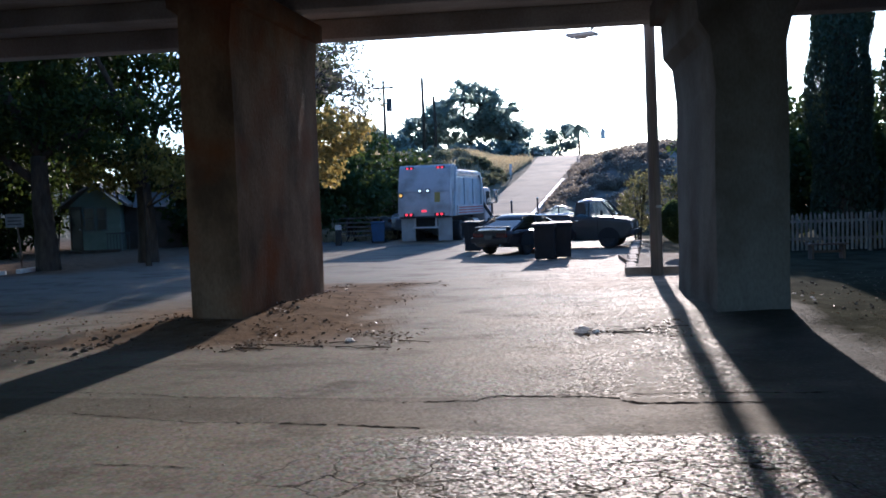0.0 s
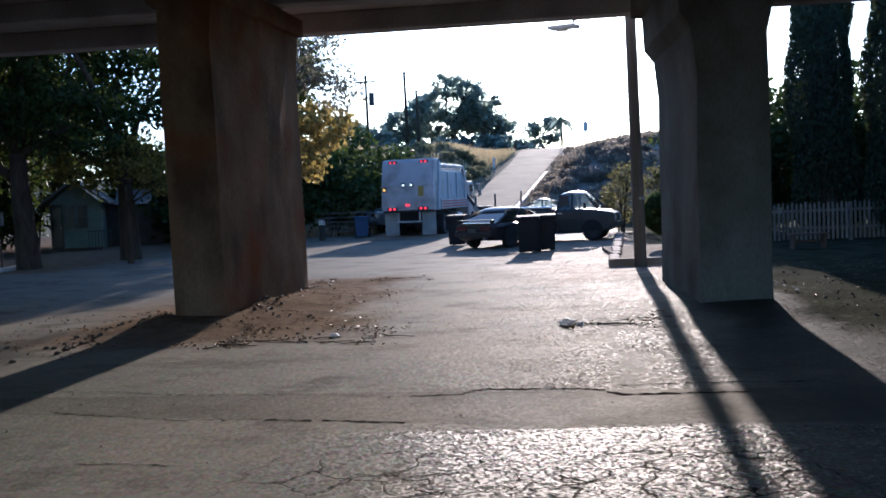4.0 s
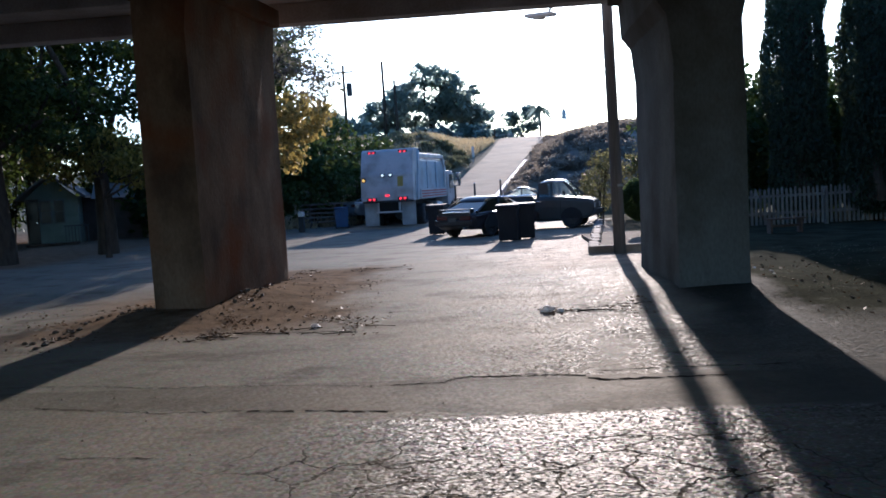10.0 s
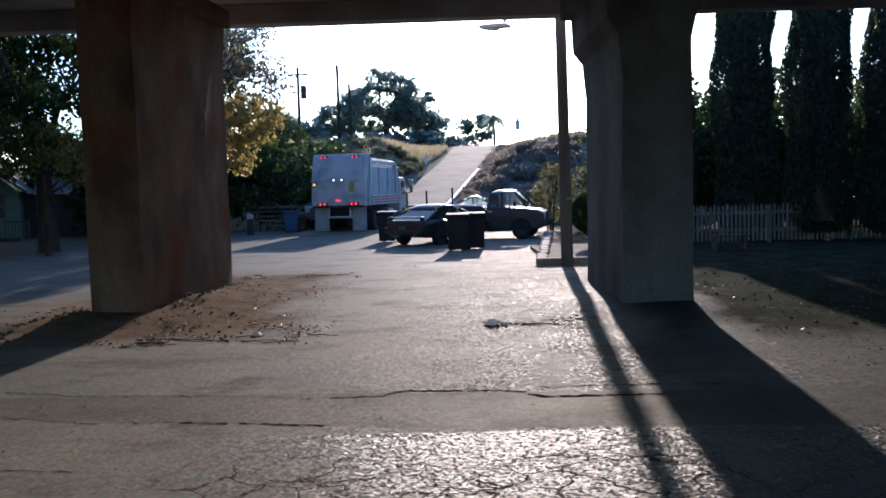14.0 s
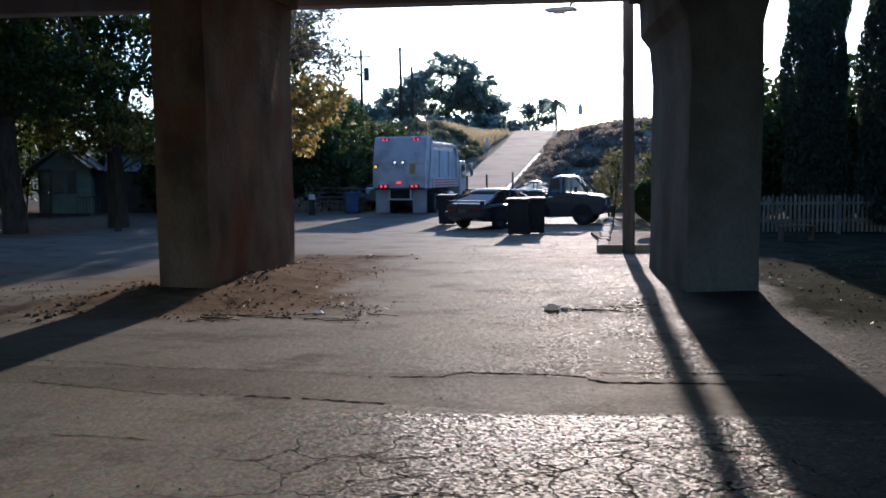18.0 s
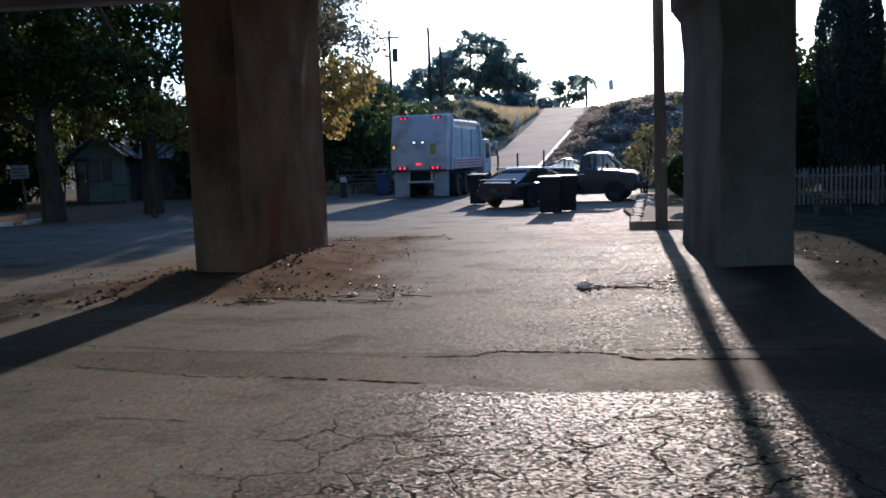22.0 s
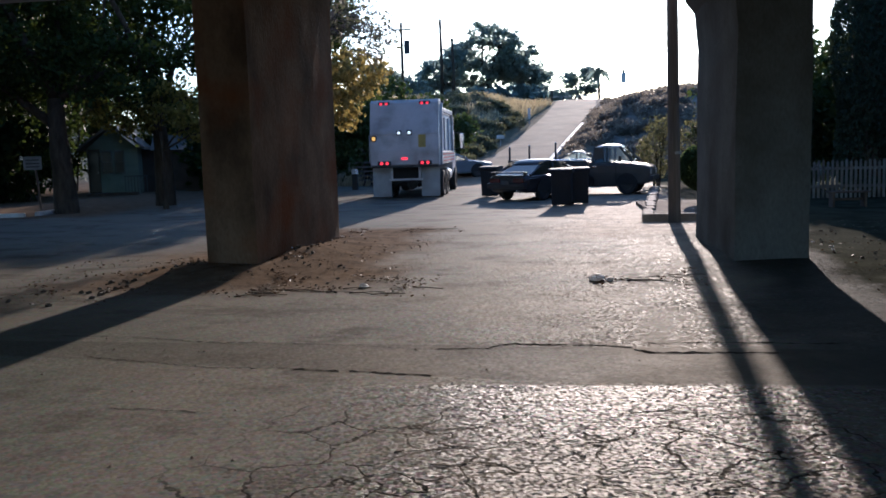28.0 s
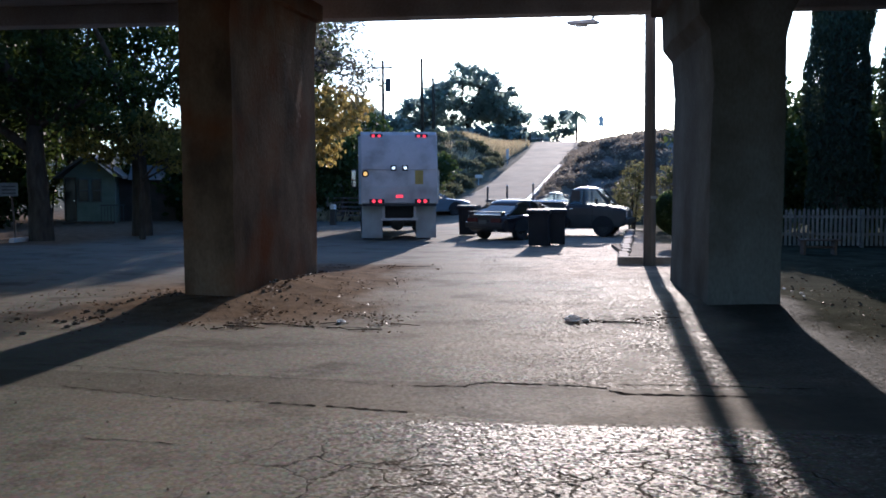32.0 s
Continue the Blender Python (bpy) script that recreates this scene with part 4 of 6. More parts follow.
def refuse_truck():
    """Refuse truck: tail face at y = 0, cab towards +y, ground at z = 0; a side arm lifts bins over the hopper behind the cab."""
    t = thing("refuse_truck", pose(0, 0, 0), "pale blue-grey refuse truck with dusty mudflaps and lit tail lamps", "truck")
    w = 1.22
    tail = [(0.10, 1.20), (0.0, 1.24), (0.0, 1.75), (0.06, 2.35), (0.34, 3.42), (0.5, 3.52), (1.1, 3.52), (1.1, 1.2)]
    part("tail_body", prism(tail, "x", -w, w, 0.025), TRUCKGREY, t, "grey steel tail body")
    part("panel_seam", boxed(-w + 0.04, w - 0.04, 0.03, 0.065, 2.30, 2.34, 0.006), TRUCKGREY, t)
    part("upper_panel", prism([(0.05, 2.40), (0.085, 2.40), (0.325, 3.34), (0.29, 3.34)], "x", -w + 0.1, w - 0.1), TRUCKGREY, t)
    part("notice", prism([(-0.005, 1.84), (0.02, 1.84), (0.07, 2.28), (0.039, 2.28)], "x", 0.5, 0.76), OCHRE, t, "faded ochre notice plate")
    for x, z, wd in ((-0.55, 1.74, 0.5), (0.2, 1.78, 0.35), (-0.75, 1.56, 0.3)):
        part("reflective_strip", boxed(x - wd / 2, x + wd / 2, -0.008, 0.01, z, z + 0.03), TRUCKWHITE, t)
    # cargo box: hollowed side panels between a tail frame and a front frame
    part("cargo_box", prism([(-w + 0.06, 1.2), (w - 0.06, 1.2), (w - 0.06, 2.95), (w - 0.22, 3.34), (-w + 0.22, 3.34), (-w + 0.06, 2.95)], "y", 1.1, 5.9, 0.03), TRUCKBLUE, t, "pale blue cargo box with hollow side panels")
    for s in (-1, 1):
        part("tail_frame", prism([(0.42, 1.2), (0.68, 1.2), (1.02, 2.2), (1.14, 3.4), (0.86, 3.4), (0.72, 2.3)], "x", s * (w + 0.03) - 0.04, s * (w + 0.03) + 0.04, 0.01), TRUCKBLUE, t)
        part("frame_front", prism([(5.66, 1.25), (5.92, 1.25), (5.92, 2.8), (5.6, 3.12), (5.3, 3.2), (5.66, 2.7)], "x", s * (w - 0.03) - 0.06, s * (w - 0.03) + 0.06, 0.012), TRUCKWHITE, t)
        for y in (2.6, 4.2):
            part("rib", boxed(s * (w - 0.04) - 0.035, s * (w - 0.04) + 0.035, y - 0.05, y + 0.05, 1.7, 2.93, 0.012), TRUCKBLUE, t)
        part("top_rail", boxed(s * (w - 0.02) - 0.06, s * (w - 0.02) + 0.06, 1.12, 5.5, 3.1, 3.26, 0.03), TRUCKWHITE, t, "bright steel top rail")
        part("skirt", boxed(s * (w - 0.02) - 0.05, s * (w - 0.02) + 0.05, 1.14, 5.9, 1.22, 1.66, 0.012), TRUCKWHITE, t)
        for k in range(3):
            part("stripe", boxed(s * (w + 0.034) - 0.004, s * (w + 0.034) + 0.004, 1.3, 5.8, 1.3 + 0.12 * k, 1.35 + 0.12 * k), STRIPE, t)
        part("corner_guard", boxed(s * (w + 0.02) - 0.03, s * (w + 0.02) + 0.03, 5.72, 5.94, 2.72, 3.0, 0.01), CHROME, t)
        part("hinge", rodded((s * (w - 0.02), 1.14, 3.42), (s * (w + 0.1), 1.14, 3.42), 0.07), DARKSTEEL, t)
        part("grab_rail", rodded((s * (w + 0.06), 0.2, 1.35), (s * (w + 0.06), 0.28, 2.3), 0.018), STEEL, t)
        part("mudflap", rough_up(boxed(s * 0.87 - 0.33, s * 0.87 + 0.33, 0.30, 0.325, 0.11, 1.22, 0.006), 0.012, 2.0), FLAP, t, "pale dusty mudflap")
        for y in (1.9, 3.2):
            wheel(t, s * 0.97, y, 0.5, 0.48, DARKSTEEL)
        wheel(t, s * 1.04, 7.45, 0.48, 0.3, DARKSTEEL)
        part("fuel_tank", rodded((s * 0.95, 4.2, 0.75), (s * 0.95, 5.2, 0.75), 0.28), STEEL, t)
        for y in (7.65, 7.9):
            part("mirror", boxed(s * 1.45 - 0.09, s * 1.45 + 0.09, y, y + 0.06, 1.75 if y > 7.8 else 2.02, 2.4, 0.02), CHROME, t)
        for z in (1.72, 2.43):
            part("mirror_arm", rodded((s * 1.1, 7.8, z), (s * 1.5, 7.8, z), 0.02), DARKSTEEL, t)
        part("mirror_strut", rodded((s * 1.5, 7.8, 1.72), (s * 1.5, 7.8, 2.43), 0.018), DARKSTEEL, t)
        for k in range(2):
            part("tail_light", rodded((s * (0.62 + 0.2 * k), -0.035, 1.30), (s * (0.62 + 0.2 * k), 0.01, 1.30), 0.058), RED_LAMP, t)
        for k in range(2):
            part("marker_light", boxed(s * (0.63 + 0.19 * k) - 0.045, s * (0.63 + 0.19 * k) + 0.045, 0.27, 0.34, 3.34, 3.42, 0.012), RED_LAMP, t)
        part("marker_plate", boxed(s * 0.725 - 0.2, s * 0.725 + 0.2, 0.3, 0.38, 3.31, 3.45, 0.01), DARKSTEEL, t)
        part("work_light", boxed(s * 0.185 - 0.05, s * 0.185 + 0.05, 0.0, 0.06, 2.31, 2.40, 0.012), WHITE_LAMP, t)
        part("light_bezel", boxed(s * 0.185 - 0.09, s * 0.185 + 0.09, 0.02, 0.08, 2.27, 2.44, 0.012), DARKSTEEL, t)
        part("lamp_plate", boxed(s * 0.72 - 0.24, s * 0.72 + 0.24, -0.012, 0.0, 1.23, 1.37, 0.004), DARKSTEEL, t)
    part("stop_lamp", boxed(-0.11, 0.11, -0.03, 0.01, 1.41, 1.50, 0.01), RED_LAMP, t, "red centre stop lamp")
    part("beacon", rodded((-1.08, 0.0, 2.17), (-1.08, 0.1, 2.17), 0.07), AMBER_LAMP, t, "amber side lamp")
    part("beacon_bezel", rodded((-1.08, 0.015, 2.17), (-1.08, 0.11, 2.17), 0.115), DARKSTEEL, t)
    part("loading_sill", boxed(-1.18, 1.18, 0.02, 0.3, 1.14, 1.22, 0.02), DARKSTEEL, t)
    # black slab that paints the shade of the hollow under the sill
    part("recess_shade", boxed(-0.5, 0.5, 0.36, 0.46, 0.78, 1.20, 0.02), RUBBER, t)
    part("rear_bumper", boxed(-0.6, 0.6, 0.12, 0.22, 0.68, 0.75, 0.012), TRUCKGREY, t)
    for s in (-1, 1):
        part("bumper_hanger", boxed(s * 0.5 - 0.04, s * 0.5 + 0.04, 0.14, 0.2, 0.73, 1.2, 0.008), TRUCKGREY, t)
        part("chassis_rail", boxed(s * 0.42 - 0.05, s * 0.42 + 0.05, 0.4, 8.0, 0.92, 1.16, 0.01), DARKSTEEL, t)
    for y in (1.9, 3.2):
        part("differential", prism([(0.24 * math.cos(a), 0.52 + 0.24 * math.sin(a)) for a in [math.pi / 6 * k for k in range(12)]], "y", y - 0.24, y + 0.24, 0.05), DARKSTEEL, t)
        part("air_tank", rodded((-0.36, y + 0.62, 0.72), (0.36, y + 0.62, 0.72), 0.16), DARKSTEEL, t)
    part("drive_shaft", rodded((0, 3.4, 0.55), (0, 6.4, 0.75), 0.06), DARKSTEEL, t)
    part("gearbox", boxed(-0.32, 0.32, 5.9, 6.7, 0.48, 1.0, 0.05), DARKSTEEL, t)
    part("engine", boxed(-0.45, 0.45, 6.72, 7.9, 0.4, 0.76, 0.05), DARKSTEEL, t)
    part("tool_locker", boxed(-0.95, -0.5, 5.3, 5.85, 0.5, 1.1, 0.02), TRUCKGREY, t)
    part("front_bumper", boxed(-1.14, 1.14, 8.02, 8.2, 0.36, 0.74, 0.03), TRUCKGREY, t)
    part("crossmember", boxed(-0.42, 0.42, 0.5, 0.6, 0.62, 0.92, 0.01), DARKSTEEL, t)
    for y in (1.9, 3.2, 7.45):
        part("axle", rodded((-0.9, y, 0.5), (0.9, y, 0.5), 0.09), DARKSTEEL, t)
    part("load_hopper", prism([(-1.12, 1.2), (0.95, 1.2), (1.1, 2.75), (1.02, 2.75), (0.88, 1.28), (-1.04, 1.28), (-1.04, 2.75), (-1.12, 2.75)], "y", 5.94, 6.6, 0.01), DARKSTEEL, t, "dark open hopper behind the cab")
    cab = part("cab", prism([(6.65, 0.75), (8.1, 0.75), (8.15, 1.6), (7.95, 2.42), (7.8, 2.52), (6.7, 2.52), (6.65, 2.45)], "x", -1.12, 1.12, 0.05), TRUCKGREY, t, "low-entry driver's cab")
    for s in (-1, 1):
        pane("cab_window", [(s * 1.127, 7.0, 1.6), (s * 1.127, 7.95, 1.6), (s * 1.127, 7.82, 2.33), (s * 1.127, 7.0, 2.33)], GLASS, cab)
        part("door_handle", boxed(s * 1.135 - 0.015, s * 1.135 + 0.015, 7.05, 7.2, 1.4, 1.44, 0.006), CHROME, cab)
    part("exhaust_stack", rodded((0.9, 6.62, 1.2), (0.9, 6.62, 2.7), 0.06), STEEL, t)
    arm = part("side_arm", boxed(0, 1.05, -0.09, 0.09, -0.08, 0.08, 0.02), DARKSTEEL, t, "dark steel lifting arm")
    for y in (-0.3, 0.3):
        part("gripper", boxed(0.95, 1.62, y - 0.035, y + 0.035, -0.1, 0.1, 0.015), STEEL, arm)
    part("crossbar", boxed(0.93, 1.05, -0.33, 0.33, -0.1, 0.1, 0.015), DARKSTEEL, arm)
    return t, arm


def lifted_bin():
    """The roadside bin that the side arm tips."""
    plastic = mat("charcoal_plastic", (0.03, 0.035, 0.045), (0.02, 0.024, 0.03), 4, 0.45, bump=0.05)
    b = thing("refuse_bin", pose(0, 0, 0), "dark charcoal plastic wheeled bin gripped by the truck arm", "bin")
    part("body", prism([(-0.26, 0.06), (0.26, 0.06), (0.34, 0.98), (-0.34, 0.98)], "y", -0.27, 0.27, 0.03), plastic, b)
    part("rim", boxed(-0.37, 0.37, -0.31, 0.31, 0.96, 1.02, 0.02), plastic, b)
    for s in (-1, 1):
        part("wheel", rodded((0.25, s * 0.2, 0.1), (0.25, s * 0.29, 0.1), 0.1), RUBBER, b)
    part("handle", rodded((0.4, -0.24, 0.97), (0.4, 0.24, 0.97), 0.02), plastic, b)
    lid = part("lid", boxed(-0.74, 0.02, -0.33, 0.33, 0.0, 0.05, 0.02), plastic, b)
    lid.matrix_basis = pose(0.36, 0, 1.025)
    return b, lid


def standing_bin(m):
    """A closed roadside bin: grooved sides, hinged lid, handle and two wheels."""
    plastic = mat("blue_black_plastic", (0.014, 0.016, 0.024), (0.01, 0.012, 0.017), 4, 0.6, bump=0.05, spec=0.3, dirt=(0.05, 0.045, 0.04), dirt_amount=0.3)
    b = thing("wheeled_bin", m, "blue-black plastic wheeled bin with closed lid beside the coupe", "bin", "bins put out for the truck")
    part("body", prism([(-0.25, 0.03), (0.22, 0.12), (0.33, 0.99), (-0.35, 0.99)], "y", -0.29, 0.29, 0.03), plastic, b)
    part("rim", boxed(-0.37, 0.37, -0.33, 0.33, 0.95, 1.01, 0.02), plastic, b)
    for y in (-0.15, 0.15):
        part("rib", prism([(-0.262, 0.1), (-0.24, 0.1), (-0.33, 0.93), (-0.352, 0.93)], "y", y - 0.03, y + 0.03), plastic, b)
    for s in (-1, 1):
        part("wheel", rodded((0.27, s * 0.22, 0.13), (0.27, s * 0.31, 0.13), 0.13), RUBBER, b)
    part("axle", rodded((0.27, -0.24, 0.13), (0.27, 0.24, 0.13), 0.015), DARKSTEEL, b)
    part("handle", rodded((0.42, -0.26, 0.99), (0.42, 0.26, 0.99), 0.02), plastic, b)
    for s in (-1, 1):
        part("handle_arm", rodded((0.33, s * 0.25, 0.98), (0.42, s * 0.25, 0.99), 0.02), plastic, b)
    part("lid", prism([(-0.40, 1.012), (0.38, 1.012), (0.36, 1.07), (0.1, 1.105), (-0.3, 1.085), (-0.40, 1.05)], "y", -0.34, 0.34, 0.015), plastic, b)


BIN, LID = lifted_bin()
TRUCK, SIDE_ARM = refuse_truck()
DARKRED, BLACKPAINT, GREYPAINT, PALEBLUE = paint("dark_maroon_paint", (0.014, 0.008, 0.013), 0.3, 0.45), paint("black_paint", (0.012, 0.012, 0.015)), paint("grey_green_paint", (0.03, 0.033, 0.034), 0.45, 0.3), paint("dull_blue_paint", (0.13, 0.17, 0.22), 0.25)
coupe("coupe", pose(-0.88, 30.3, 0, 0, 0, -35), DARKRED, "dark maroon two-door coupe with a rear spoiler parked on the lot", length=4.0, wide=0.84, tall=1.29)
coupe("saloon", pose(0.75, 41.0, land(0.75, 41.0), 0, 0, -98), BLACKPAINT, "black saloon car parked behind the pickup", spoiler=False, length=4.4, tall=1.44)
pickup("pickup", pose(0.68, 32.4, 0, 0, 0, -103), GREYPAINT, "dark grey-green pickup truck with bright bed rails")
coupe("saloon", pose(-6.15, 43.6, land(-6.15, 43.6), 0, 0, -58), PALEBLUE, "dull blue saloon car parked at the foot of the hill", spoiler=False, length=4.5, tall=1.42, skin=GLINTCOAT)
for x, y, turn in ((-0.22, 26.2, 84), (0.23, 26.85, 97), (-2.78, 31.6, 75)):
    standing_bin(pose(x, y, 0, 0, 0, turn))


# ---- trees and plants ----
def cypress(name, at, height, r, seed):
    """A column of dense upright sprays."""
    rng = np.random.default_rng(seed)
    t = thing(name, pose(*at), "tall dense dark-green Italian cypress behind the fence", "cypress tree", "row of cypresses")
    part("trunk", limb(bmesh.new(), [(0, 0, -0.2), (0, 0, height * 0.3), (0.05, 0, height * 0.7), (0, 0, height * 0.96)], 0.17, 0.03), BARK, t, smooth=True)
    n = 56000
    z = rng.uniform(0.02, 1.0, n)
    shape = np.minimum(1, (z / 0.05)) ** 0.5 * np.clip((1.03 - z) / 0.5, 0, 1) ** 0.45
    a = rng.uniform(0, 2 * np.pi, n)
    bulge = 1 + 0.16 * np.sin(3 * a + 9 * z + seed) + 0.12 * np.sin(23 * z + 2 * a)
    rad = r * shape * bulge * rng.uniform(0.55, 1.0, n) ** 0.5
    pts = np.stack([np.cos(a) * rad, np.sin(a) * rad, z * height], axis=1)
    v, f = leaf_cloud(pts, 0.05, rng, -1.6, 3.0)
    tagged(raw("crown", v, f, CYPRESSLEAF, t), kind="stuff")
    core = limb(bmesh.new(), [(0, 0, 0.6), (0, 0, height * 0.2), (0, 0, height * 0.55), (0, 0, height * 0.85)], r * 0.8, r * 0.3, 10)
    part("core", core, BARK, t)
    return t


for i, (az, d, h, r) in enumerate(((13.2, 30.0, 6.7, 0.62), (17.35, 29.2, 12.5, 0.88), (21.5, 28.8, 12.5, 0.88), (25.7, 28.6, 12.8, 0.9), (30.0, 28.2, 12.2, 0.9), (34.6, 28.0, 12.6, 1.0))):
    cypress("cypress", (d * math.sin(radians(az)), d * math.cos(radians(az)), 0), h, r, 20 + i)


def bush(name, at, blobs, leaves, size, material, label, seed, category="shrub", clump=0.25, group=""):
    rng = np.random.default_rng(seed)
    t = thing(name, pose(*at), label, category, group)
    bm = bmesh.new()
    for k, b in enumerate(blobs):
        limb(bm, [(b[0] * 0.3, b[1] * 0.3, -0.1), (b[0] * 0.6, b[1] * 0.6, b[2] * 0.5), b[:3]], 0.05, 0.015, 6)
        for _ in range(4):
            e = Vector(b[:3]) + Vector(rng.normal(size=3)) * 0.4 * Vector(b[3:6]).length * 0.5
            limb(bm, [(b[0] * 0.6, b[1] * 0.6, b[2] * 0.5), e], 0.02, 0.008, 5)
    part("stems", bm, BARK, t)
    v, f = leaf_cloud(in_clumps(blobs, leaves, rng, clump, 25), size, rng, 0.0)
    tagged(raw("foliage", v, f, material, t), kind="stuff")
    return t


# clipped ball beside the pole, a shell of close small leaves
def clipped_ball(at, r, seed):
    rng = np.random.default_rng(seed)
    t = thing("clipped_bush", pose(*at), "round clipped green bush at the end of the kerb", "shrub")
    part("stems", limb(bmesh.new(), [(0, 0, -0.1), (0.03, 0, 0.3), (0, 0, 1.0)], 0.06, 0.03, 7), BARK, t)
    n = 16000
    u = rng.normal(size=(n, 3))
    u /= np.linalg.norm(u, axis=1)[:, None]
    wave = 1 + 0.035 * np.sin(7 * u[:, 0] + 5 * u[:, 2]) + 0.03 * np.sin(9 * u[:, 1] - 6 * u[:, 2])
    p = u * (r * wave * rng.uniform(0.8, 1.03, n))[:, None] * np.array([1, 1, 1.03]) + np.array([0, 0, 1.0])
    v, f = leaf_cloud(p, 0.035, rng, 0.0)
    tagged(raw("foliage", v, f, HEDGELEAF, t), kind="stuff")


clipped_ball((3.5, 25.0, 0.04), 0.57, 40)

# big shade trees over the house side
# last lobe of the next two crowns is unseen, added to block sky light
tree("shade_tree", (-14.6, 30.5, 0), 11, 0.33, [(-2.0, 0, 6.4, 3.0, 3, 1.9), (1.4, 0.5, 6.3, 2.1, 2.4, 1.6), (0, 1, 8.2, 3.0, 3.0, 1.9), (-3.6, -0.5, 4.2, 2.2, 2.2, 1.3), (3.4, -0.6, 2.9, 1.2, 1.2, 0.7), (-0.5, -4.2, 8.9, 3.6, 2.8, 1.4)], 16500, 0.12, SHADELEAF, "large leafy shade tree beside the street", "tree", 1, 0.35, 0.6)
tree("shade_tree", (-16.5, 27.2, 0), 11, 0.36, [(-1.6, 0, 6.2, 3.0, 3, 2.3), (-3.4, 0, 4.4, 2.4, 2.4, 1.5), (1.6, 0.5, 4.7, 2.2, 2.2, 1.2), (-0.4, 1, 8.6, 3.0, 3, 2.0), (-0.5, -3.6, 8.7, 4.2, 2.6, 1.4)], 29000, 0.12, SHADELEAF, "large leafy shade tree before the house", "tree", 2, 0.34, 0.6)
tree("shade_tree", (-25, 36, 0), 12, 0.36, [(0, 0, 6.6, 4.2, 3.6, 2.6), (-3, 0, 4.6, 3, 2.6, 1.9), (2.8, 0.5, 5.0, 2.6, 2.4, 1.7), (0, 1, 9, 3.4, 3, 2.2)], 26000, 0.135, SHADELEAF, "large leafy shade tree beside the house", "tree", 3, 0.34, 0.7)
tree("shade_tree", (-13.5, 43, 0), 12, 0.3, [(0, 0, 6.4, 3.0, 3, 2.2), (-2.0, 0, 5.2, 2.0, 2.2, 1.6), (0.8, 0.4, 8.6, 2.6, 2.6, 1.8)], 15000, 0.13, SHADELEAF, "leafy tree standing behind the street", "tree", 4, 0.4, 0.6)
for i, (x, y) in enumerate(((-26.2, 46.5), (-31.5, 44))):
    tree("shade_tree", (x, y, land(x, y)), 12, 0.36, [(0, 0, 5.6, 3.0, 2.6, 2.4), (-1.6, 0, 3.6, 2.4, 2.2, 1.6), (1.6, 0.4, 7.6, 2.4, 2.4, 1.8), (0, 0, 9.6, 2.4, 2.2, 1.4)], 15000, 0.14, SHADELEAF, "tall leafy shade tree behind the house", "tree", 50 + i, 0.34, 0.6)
# corner foliage made dense to block sky light; its last lobe is unseen
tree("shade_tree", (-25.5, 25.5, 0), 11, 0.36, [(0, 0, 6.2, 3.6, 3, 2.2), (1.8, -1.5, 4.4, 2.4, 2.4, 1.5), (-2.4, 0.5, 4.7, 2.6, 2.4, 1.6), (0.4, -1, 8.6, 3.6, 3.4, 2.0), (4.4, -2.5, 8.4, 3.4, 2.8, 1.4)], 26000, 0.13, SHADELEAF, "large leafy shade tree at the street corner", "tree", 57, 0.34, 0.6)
# added out of sight behind the pier, to cast a shadow band over the street
tree("shading_tree", (-12.4, 33.5, 0), 4.4, 0.14, [(0.2, 0, 3.5, 2.1, 1.8, 1.0), (-0.5, 0.4, 3.7, 1.3, 1.5, 0.8), (1.4, 0.5, 3.2, 1.4, 1.4, 1.0)], 9000, 0.12, SHADELEAF, "low dark tree hidden behind the pier, added to shade the street", "tree", 41, 0.4, 0.4)
tree("young_tree", (-13.5, 28.2, 0), 5.2, 0.09, [(0.2, 0, 3.5, 1.3, 1.2, 0.8), (1.4, 0, 2.8, 1.1, 1.0, 0.6), (-1.5, 0.2, 3.3, 1.3, 1.0, 0.8), (2.5, 0, 2.7, 0.8, 0.9, 0.5)], 4200, 0.10, SUNLEAF, "young tree with thin yellow-green leaves before the house", "tree", 31, 0.5, 0.3, 20, 0.6)
# the yellow tree behind the pier
tree("autumn_tree", (-14.0, 34.0, 0), 10.5, 0.22, [(4.26, 0.3, 4.5, 1.95, 1.9, 1.2), (3.1, 0, 5.4, 1.8, 2.0, 1.2), (4.6, 0.5, 3.4, 1.3, 1.5, 0.8), (1.25, 0.3, 5.1, 1.7, 1.7, 1.4), (5.6, 0, 4.7, 1.5, 1.5, 0.95)], 9000, 0.125, GOLDLEAF, "slender tree with yellow autumn leaves hanging low", "tree", 5, 0.42, 0.32, 22, 0.8)
SPARSE = tree("sparse_tree", (-10.5, 28.2, 0), 10, 0.14, [(3.4, 0, 6.3, 1.7, 1.6, 1.0), (2.5, 0, 7.0, 1.8, 1.8, 1.2), (4.1, 0.4, 5.4, 1.0, 1.3, 0.7)], 1500, 0.085, SHRUBLEAF, "thin half-bare tree against the sky", "tree", 6, 0.5, 0.4, 14, 0.5)


